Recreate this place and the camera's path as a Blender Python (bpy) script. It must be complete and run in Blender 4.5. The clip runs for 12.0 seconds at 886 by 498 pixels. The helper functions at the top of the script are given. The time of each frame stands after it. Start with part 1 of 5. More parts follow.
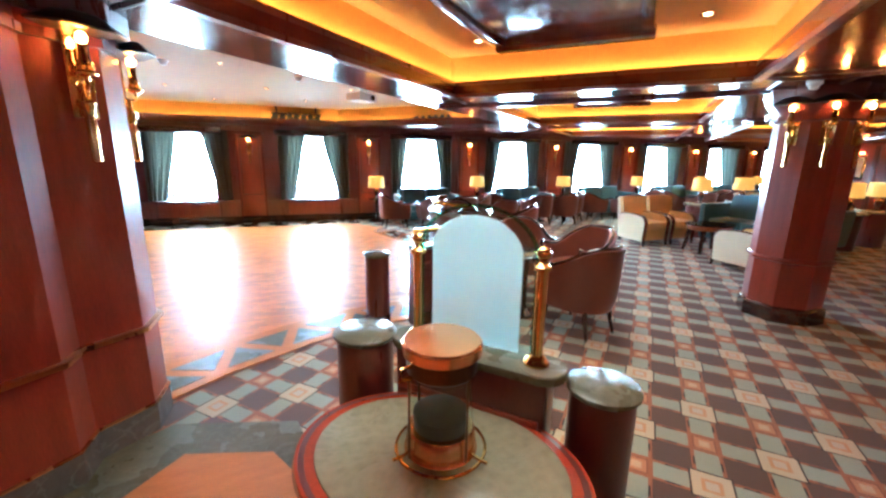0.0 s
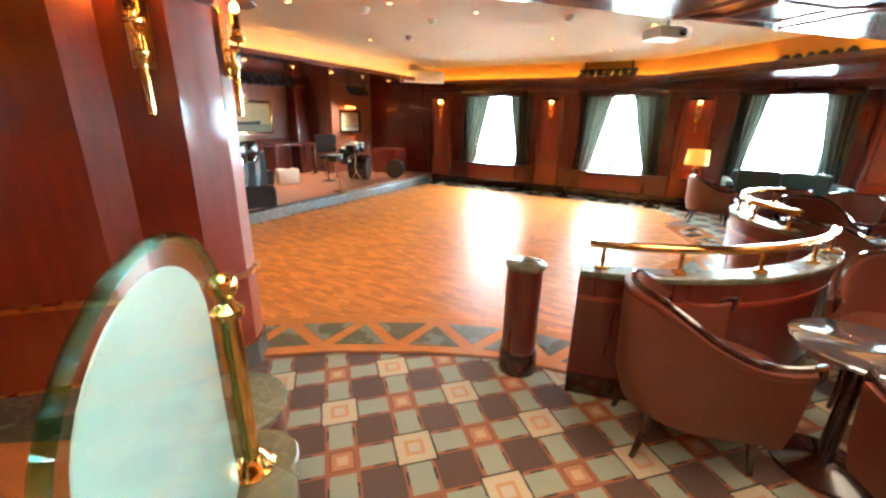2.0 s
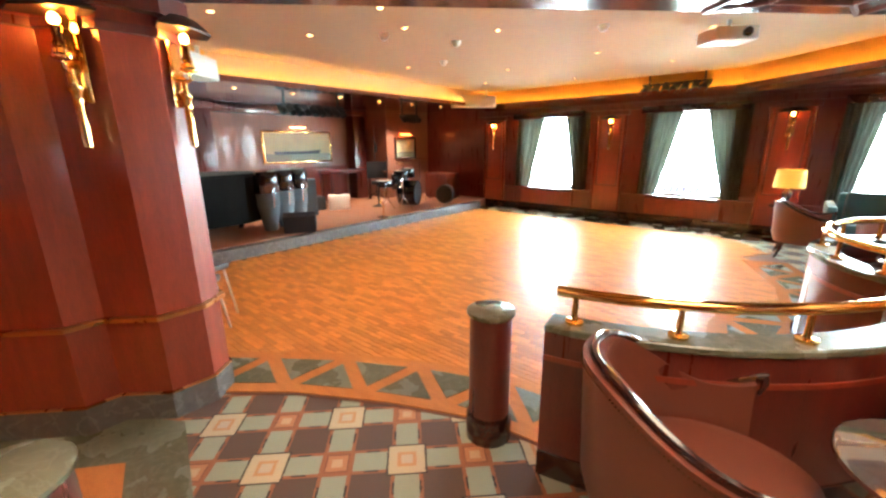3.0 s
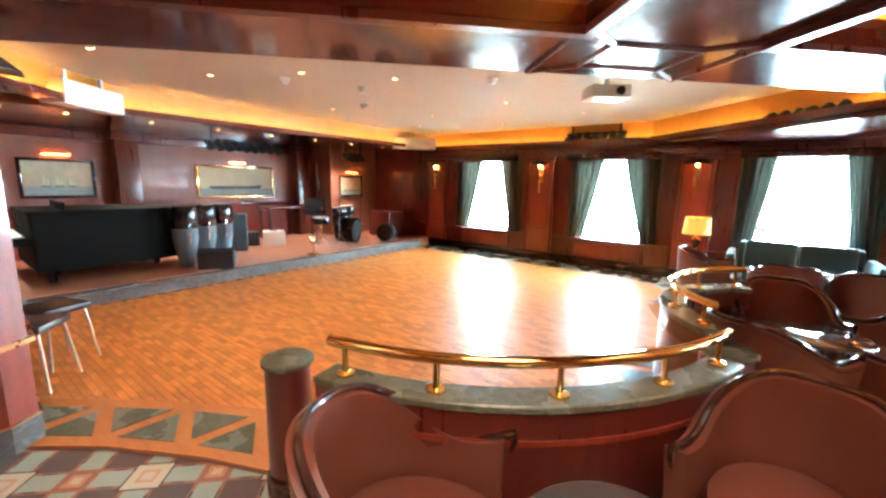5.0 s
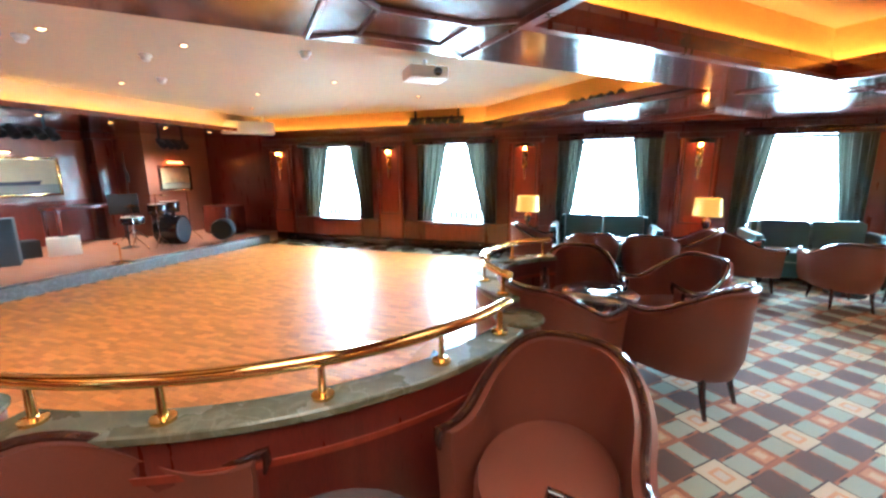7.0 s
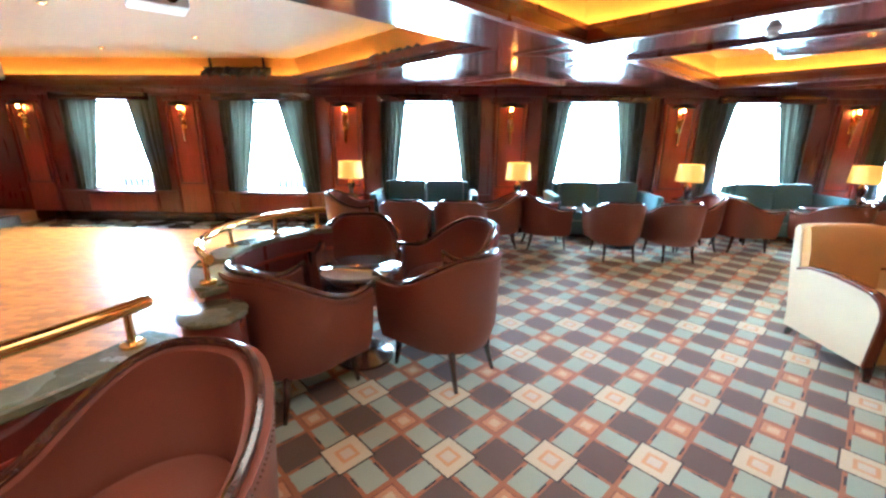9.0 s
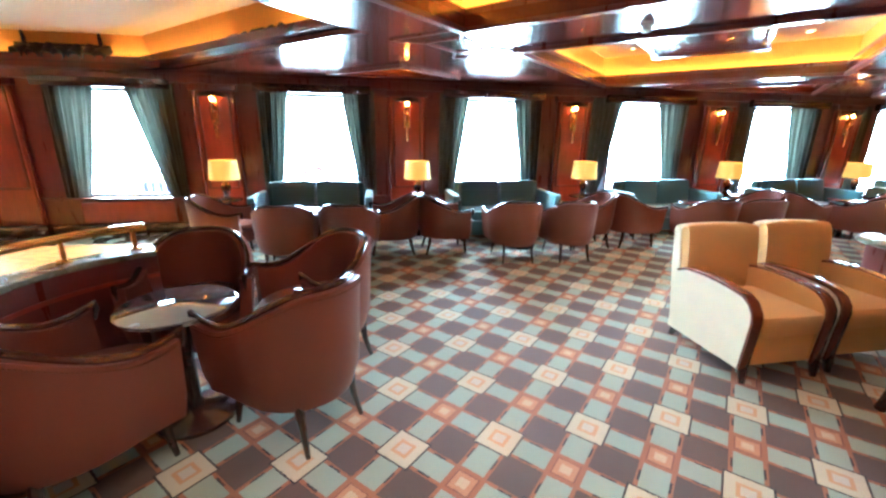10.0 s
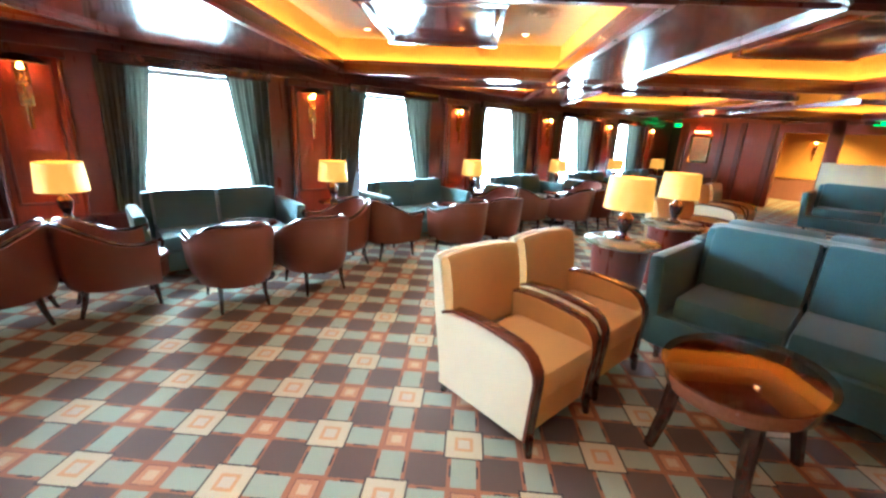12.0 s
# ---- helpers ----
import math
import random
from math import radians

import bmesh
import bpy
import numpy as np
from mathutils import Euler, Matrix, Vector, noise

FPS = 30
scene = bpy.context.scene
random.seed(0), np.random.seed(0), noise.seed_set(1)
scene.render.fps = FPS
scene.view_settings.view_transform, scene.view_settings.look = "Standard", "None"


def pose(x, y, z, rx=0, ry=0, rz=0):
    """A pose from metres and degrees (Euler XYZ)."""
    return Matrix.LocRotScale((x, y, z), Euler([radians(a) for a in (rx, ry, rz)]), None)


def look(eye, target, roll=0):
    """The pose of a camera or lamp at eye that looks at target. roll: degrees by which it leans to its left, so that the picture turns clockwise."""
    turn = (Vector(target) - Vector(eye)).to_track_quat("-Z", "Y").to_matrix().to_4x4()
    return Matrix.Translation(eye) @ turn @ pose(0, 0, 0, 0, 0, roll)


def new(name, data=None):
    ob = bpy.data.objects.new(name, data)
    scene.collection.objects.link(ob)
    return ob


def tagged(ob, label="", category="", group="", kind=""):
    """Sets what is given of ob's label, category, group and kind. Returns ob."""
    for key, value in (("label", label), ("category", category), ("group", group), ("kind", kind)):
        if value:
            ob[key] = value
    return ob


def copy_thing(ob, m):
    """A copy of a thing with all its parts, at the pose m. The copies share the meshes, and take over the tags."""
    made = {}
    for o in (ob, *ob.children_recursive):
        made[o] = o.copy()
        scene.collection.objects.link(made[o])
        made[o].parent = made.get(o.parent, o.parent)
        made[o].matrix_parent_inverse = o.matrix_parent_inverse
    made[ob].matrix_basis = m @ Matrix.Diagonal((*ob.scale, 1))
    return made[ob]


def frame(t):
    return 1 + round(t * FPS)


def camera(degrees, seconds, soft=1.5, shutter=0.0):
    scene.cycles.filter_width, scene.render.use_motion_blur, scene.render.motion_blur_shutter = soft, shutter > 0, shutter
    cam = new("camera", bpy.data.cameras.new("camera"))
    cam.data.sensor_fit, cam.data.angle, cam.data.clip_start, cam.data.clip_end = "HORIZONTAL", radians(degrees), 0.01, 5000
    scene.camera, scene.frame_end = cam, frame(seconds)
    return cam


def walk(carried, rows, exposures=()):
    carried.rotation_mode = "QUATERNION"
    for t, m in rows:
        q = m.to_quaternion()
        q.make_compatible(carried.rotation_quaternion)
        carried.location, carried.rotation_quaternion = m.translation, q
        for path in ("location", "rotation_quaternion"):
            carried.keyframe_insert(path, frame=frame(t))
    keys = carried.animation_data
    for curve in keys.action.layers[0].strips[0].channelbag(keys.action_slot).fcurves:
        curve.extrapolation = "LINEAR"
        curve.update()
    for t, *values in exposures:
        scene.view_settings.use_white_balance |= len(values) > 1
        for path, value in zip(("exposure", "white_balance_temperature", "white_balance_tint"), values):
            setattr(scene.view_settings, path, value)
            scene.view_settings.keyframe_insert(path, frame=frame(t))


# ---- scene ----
cam = camera(95.8, 12.0, soft=2.6)
PATH = [
    (0, (0.132, -0.159, 1.558), (0.759, 1.688, 1.114), 0.9),
    (0.5, (0.42, 0.2, 1.548), (0.67, 2.117, 1.035), 1.8),
    (1, (0.766, 0.524, 1.56), (0.648, 2.434, 0.981), 2.6),
    (1.5, (1.07, 0.855, 1.529), (0.549, 2.683, 0.905), 2.5),
    (2, (1.34, 1.127, 1.529), (0.421, 2.791, 0.907), 1.3),
    (2.5, (1.53, 1.445, 1.512), (0.374, 2.971, 0.932), 0.1),
    (4.3, (2.177, 2.319, 1.57), (0.86, 3.781, 1.21), 0.5),
    (4.5, (2.243, 2.331, 1.568), (0.961, 3.826, 1.216), 0.8),
    (5, (2.354, 2.344, 1.567), (1.162, 3.915, 1.232), 1.2),
    (5.5, (2.41, 2.338, 1.576), (1.33, 3.991, 1.26), 1.2),
    (6, (2.462, 2.428, 1.552), (1.526, 4.165, 1.224), 0.9),
    (6.5, (2.546, 2.598, 1.542), (1.75, 4.399, 1.192), 0.3),
    (7, (2.66, 2.716, 1.519), (2.006, 4.567, 1.135), -0.3),
    (7.2, (2.718, 2.751, 1.497), (2.115, 4.615, 1.091), -0.6),
    (8.8, (3.323, 3.197, 1.47), (3.208, 5.122, 0.939), 0.5),
    (9, (3.404, 3.274, 1.462), (3.352, 5.2, 0.925), 0.5),
    (9.5, (3.622, 3.472, 1.476), (3.744, 5.391, 0.926), 0.7),
    (10, (3.782, 3.714, 1.476), (4.108, 5.609, 0.924), 0.9),
    (10.5, (3.956, 4.011, 1.48), (4.495, 5.856, 0.926), 1.2),
    (11, (4.164, 4.206, 1.475), (4.931, 5.969, 0.926), 1.5),
    (11.5, (4.374, 4.416, 1.489), (5.395, 6.043, 0.935), 2.0),
    (12, (4.585, 4.672, 1.496), (5.873, 6.101, 0.947), 2.9),
]
walk(cam, [(t, look(eye, target, roll)) for t, eye, target, roll in PATH], [(0, 2.35, 4550, 5), (1, 2.3, 4900, 5), (2.5, 2.33, 5800, 8), (5, 2.4, 5200, 6), (7.2, 2.36, 4700, 4), (9.5, 2.48, 4700, 5), (10.5, 2.48, 4700, 5), (12, 2.36, 4980, 6)])

# ---- light ----
world = bpy.data.worlds.new("sky")
scene.world = world
world.use_nodes = True
wn = world.node_tree
sky = wn.nodes.new("ShaderNodeTexSky")
sky.sky_type, sky.sun_disc = "NISHITA", False
sky.sun_elevation, sky.sun_rotation = radians(48), radians(20)
wn.links.new(sky.outputs[0], wn.nodes["Background"].inputs[0])
wn.nodes["Background"].inputs[1].default_value = 0.05
sun = new("sun", bpy.data.lights.new("sun", "SUN"))
sun.data.energy, sun.data.angle, sun.data.color = 0.5, radians(12), (1, 0.95, 0.88)
sun.matrix_world = look((0, 30, 30), (0, 24, 0))
# watts of the added fill spots, coffer ones keyed by coffer number
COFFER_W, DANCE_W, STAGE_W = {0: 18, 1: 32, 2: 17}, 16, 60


# ---- materials ----
def mat(name, base, rough=0.5, metal=0.0, var=0.15, scale=6.0, stretch=(1, 1, 1), bump=0.05, fine=60.0, coat=0.0,
        emit=None, power=0.0, island=0.0, rnd=0.0, sheen=0.0, rvar=0.12, spec=0.5):
    """A surface with variation at two scales, fine relief and uneven gloss."""
    m = bpy.data.materials.new(name)
    m.use_nodes = True
    nt = m.node_tree
    N, L = nt.nodes, nt.links
    b = N["Principled BSDF"]
    b.inputs["Metallic"].default_value = metal
    b.inputs["Coat Weight"].default_value = coat
    b.inputs["Coat Roughness"].default_value = 0.08
    b.inputs["Sheen Weight"].default_value = sheen
    b.inputs["Specular IOR Level"].default_value = spec
    tc = N.new("ShaderNodeTexCoord")
    mp = N.new("ShaderNodeMapping")
    mp.inputs["Scale"].default_value = stretch
    L.new(tc.outputs["Object"], mp.inputs[0])
    n1, n2 = N.new("ShaderNodeTexNoise"), N.new("ShaderNodeTexNoise")
    n1.inputs["Scale"].default_value, n2.inputs["Scale"].default_value = scale, fine
    n1.inputs["Detail"].default_value, n2.inputs["Detail"].default_value = 5, 3
    L.new(mp.outputs[0], n1.inputs[0]); L.new(mp.outputs[0], n2.inputs[0])
    add = N.new("ShaderNodeMath"); add.operation = "ADD"
    L.new(n1.outputs[0], add.inputs[0]); L.new(n2.outputs[0], add.inputs[1])
    last = add.outputs[0]
    for amount, node, out in ((island, "ShaderNodeNewGeometry", "Random Per Island"), (rnd, "ShaderNodeObjectInfo", "Random")):
        if amount:
            src = N.new(node)
            ma = N.new("ShaderNodeMath"); ma.operation = "MULTIPLY_ADD"
            L.new(src.outputs[out], ma.inputs[0]); ma.inputs[1].default_value = amount
            L.new(last, ma.inputs[2]); last = ma.outputs[0]
    ramp = N.new("ShaderNodeMapRange")
    hi = 1.5 + island + rnd
    ramp.inputs["From Min"].default_value, ramp.inputs["From Max"].default_value = 0.5, hi
    ramp.inputs["To Min"].default_value, ramp.inputs["To Max"].default_value = 1 - var, 1 + var
    L.new(last, ramp.inputs[0])
    mul = N.new("ShaderNodeVectorMath"); mul.operation = "SCALE"
    mul.inputs[0].default_value = base
    L.new(ramp.outputs[0], mul.inputs["Scale"])
    L.new(mul.outputs[0], b.inputs["Base Color"])
    rr = N.new("ShaderNodeMapRange")
    rr.inputs["From Min"].default_value, rr.inputs["From Max"].default_value = 0.3, 0.7
    rr.inputs["To Min"].default_value, rr.inputs["To Max"].default_value = max(0.02, rough * (1 - rvar)), min(1, rough * (1 + rvar))
    L.new(n1.outputs[0], rr.inputs[0]); L.new(rr.outputs[0], b.inputs["Roughness"])
    if bump:
        bp = N.new("ShaderNodeBump")
        bp.inputs["Strength"].default_value, bp.inputs["Distance"].default_value = bump, 0.01
        L.new(n2.outputs[0], bp.inputs["Height"]); L.new(bp.outputs[0], b.inputs["Normal"])
    if emit:
        b.inputs["Emission Color"].default_value = (*emit, 1)
        b.inputs["Emission Strength"].default_value = power
    return m


def glass_mat(name, tint=(0.9, 0.98, 0.95), rough=0.0):
    m = bpy.data.materials.new(name)
    m.use_nodes = True
    nt = m.node_tree
    nt.nodes.remove(nt.nodes["Principled BSDF"])
    tr, gl, mx, lw, pw, ad = (nt.nodes.new("ShaderNode" + n) for n in ("BsdfTransparent", "BsdfGlossy", "MixShader", "LayerWeight", "Math", "Math"))
    tr.inputs[0].default_value = (*tint, 1)
    gl.inputs["Roughness"].default_value = rough
    pw.operation, ad.operation = "POWER", "MULTIPLY_ADD"
    pw.inputs[1].default_value, ad.inputs[1].default_value, ad.inputs[2].default_value = 4.0, 0.7, 0.045
    nt.links.new(lw.outputs["Facing"], pw.inputs[0]); nt.links.new(pw.outputs[0], ad.inputs[0])
    nt.links.new(ad.outputs[0], mx.inputs[0]); nt.links.new(tr.outputs[0], mx.inputs[1]); nt.links.new(gl.outputs[0], mx.inputs[2])
    nt.links.new(mx.outputs[0], nt.nodes["Material Output"].inputs[0])
    return m


def frost_mat(name, tint):
    """Etched glass that lets light through and scatters it."""
    m = mat(name, tint, 0.35, var=0.02, scale=2, bump=0.0)
    nt = m.node_tree
    tl, mx = nt.nodes.new("ShaderNodeBsdfTranslucent"), nt.nodes.new("ShaderNodeMixShader")
    tl.inputs[0].default_value = (*tint, 1)
    mx.inputs[0].default_value = 0.55
    nt.links.new(nt.nodes["Principled BSDF"].outputs[0], mx.inputs[1]); nt.links.new(tl.outputs[0], mx.inputs[2])
    nt.links.new(mx.outputs[0], nt.nodes["Material Output"].inputs[0])
    return m


def carpet_mat():
    """Woven carpet: bands of blue blocks laid diagonally, crossing at cream and at orange squares, over brown."""
    m = bpy.data.materials.new("patterned_carpet")
    m.use_nodes = True
    nt = m.node_tree
    N, L = nt.nodes, nt.links

    def op(kind, a, b=None, c=None):
        n = N.new("ShaderNodeMath"); n.operation = kind
        for k, v in enumerate((a, b, c)):
            if v is None:
                continue
            if isinstance(v, (int, float)):
                n.inputs[k].default_value = v
            else:
                L.new(v, n.inputs[k])
        return n.outputs[0]

    def mix(f, a, b):
        n = N.new("ShaderNodeMix"); n.data_type = "RGBA"
        L.new(f, n.inputs["Factor"])
        for key, v in (("A", a), ("B", b)):
            s = [i for i in n.inputs if i.name == key and i.type == "RGBA"][0]
            if isinstance(v, tuple):
                s.default_value = (*v, 1)
            else:
                L.new(v, s)
        return [o for o in n.outputs if o.type == "RGBA"][0]

    tc = N.new("ShaderNodeTexCoord")
    wob = N.new("ShaderNodeTexNoise"); wob.inputs["Scale"].default_value = 90
    L.new(tc.outputs["Object"], wob.inputs[0])
    sep = N.new("ShaderNodeSeparateXYZ"); L.new(tc.outputs["Object"], sep.inputs[0])
    jit = op("MULTIPLY", op("SUBTRACT", wob.outputs[0], 0.5), 0.012)
    x, y = op("DIVIDE", op("ADD", op("SUBTRACT", sep.outputs[0], CARPET_X), jit), CARPET_W), op("DIVIDE", op("ADD", op("SUBTRACT", sep.outputs[1], CARPET_Y), jit), CARPET_L)
    p, q = op("ADD", x, y), op("SUBTRACT", y, x)
    i, j = op("ROUND", p), op("ROUND", q)
    fp, fq = op("ABSOLUTE", op("SUBTRACT", p, i)), op("ABSOLUTE", op("SUBTRACT", q, j))
    odd = op("ROUND", op("MULTIPLY", op("FRACT", op("ADD", op("MULTIPLY", op("ADD", i, j), 0.5), 0.01)), 2))
    big, small = op("MAXIMUM", fp, fq), op("MINIMUM", fp, fq)
    less = lambda a, v: op("LESS_THAN", a, v)
    both = lambda a, b: op("MULTIPLY", a, b)
    inv = lambda a: op("SUBTRACT", 1, a)
    brown, rust, blue, cream, orange, dark = (0.1, 0.056, 0.038), (0.3, 0.11, 0.045), (0.3, 0.33, 0.24), (0.52, 0.43, 0.27), (0.44, 0.2, 0.085), (0.035, 0.02, 0.018)
    col = mix(less(small, 0.225), brown, rust)
    cell = mix(both(less(small, 0.17), inv(less(big, 0.235))), col, blue)
    edge = both(less(small, 0.2), both(inv(less(big, 0.4)), inv(less(small, 0.17))))
    col = mix(edge, cell, dark)
    sq = mix(less(big, 0.29), col, dark)
    sq = mix(less(big, 0.262), sq, cream)
    sq = mix(less(big, 0.135), sq, (0.5, 0.27, 0.12))
    sq = mix(less(big, 0.085), sq, (0.5, 0.42, 0.3))
    so = mix(less(big, 0.2), col, rust)
    so = mix(less(big, 0.165), so, (0.2, 0.07, 0.035))
    so = mix(less(big, 0.145), so, orange)
    so = mix(less(big, 0.075), so, (0.52, 0.36, 0.2))
    col = mix(odd, sq, so)
    big_n = N.new("ShaderNodeTexNoise"); big_n.inputs["Scale"].default_value = 1.3; big_n.inputs["Detail"].default_value = 4
    fine_n = N.new("ShaderNodeTexNoise"); fine_n.inputs["Scale"].default_value = 260
    L.new(tc.outputs["Object"], big_n.inputs[0]); L.new(tc.outputs["Object"], fine_n.inputs[0])
    k = op("ADD", op("MULTIPLY", big_n.outputs[0], 0.35), op("MULTIPLY_ADD", fine_n.outputs[0], 0.7, 0.47))
    sc = N.new("ShaderNodeVectorMath"); sc.operation = "SCALE"
    L.new(col, sc.inputs[0]); L.new(k, sc.inputs["Scale"])
    b = N["Principled BSDF"]
    L.new(sc.outputs[0], b.inputs["Base Color"])
    b.inputs["Roughness"].default_value = 0.9
    b.inputs["Sheen Weight"].default_value = 0.1
    bp = N.new("ShaderNodeBump"); bp.inputs["Strength"].default_value = 0.35; bp.inputs["Distance"].default_value = 0.004
    L.new(fine_n.outputs[0], bp.inputs["Height"]); L.new(bp.outputs[0], b.inputs["Normal"])
    return m


def veined(name, base, vein, rough=0.15, scale=3.0):
    m = mat(name, base, rough, var=0.3, scale=scale, fine=25, bump=0.0)
    nt = m.node_tree
    N, L = nt.nodes, nt.links
    b = N["Principled BSDF"]
    src = b.inputs["Base Color"].links[0].from_socket
    n = N.new("ShaderNodeTexNoise"); n.inputs["Scale"].default_value = scale * 1.7; n.inputs["Detail"].default_value = 9; n.inputs["Distortion"].default_value = 1.8
    tc = [k for k in N if k.type == "TEX_COORD"][0]
    L.new(tc.outputs["Object"], n.inputs[0])
    r = N.new("ShaderNodeValToRGB")
    r.color_ramp.elements[0].position, r.color_ramp.elements[1].position = 0.47, 0.5
    r.color_ramp.elements[0].color = (0, 0, 0, 1)
    e = r.color_ramp.elements.new(0.53); e.color = (0, 0, 0, 1)
    L.new(n.outputs[0], r.inputs[0])
    mx = N.new("ShaderNodeMix"); mx.data_type = "RGBA"
    L.new(r.outputs[0], mx.inputs["Factor"])
    a, c = [i for i in mx.inputs if i.type == "RGBA"]
    L.new(src, a); c.default_value = (*vein, 1)
    L.new([o for o in mx.outputs if o.type == "RGBA"][0], b.inputs["Base Color"])
    return m


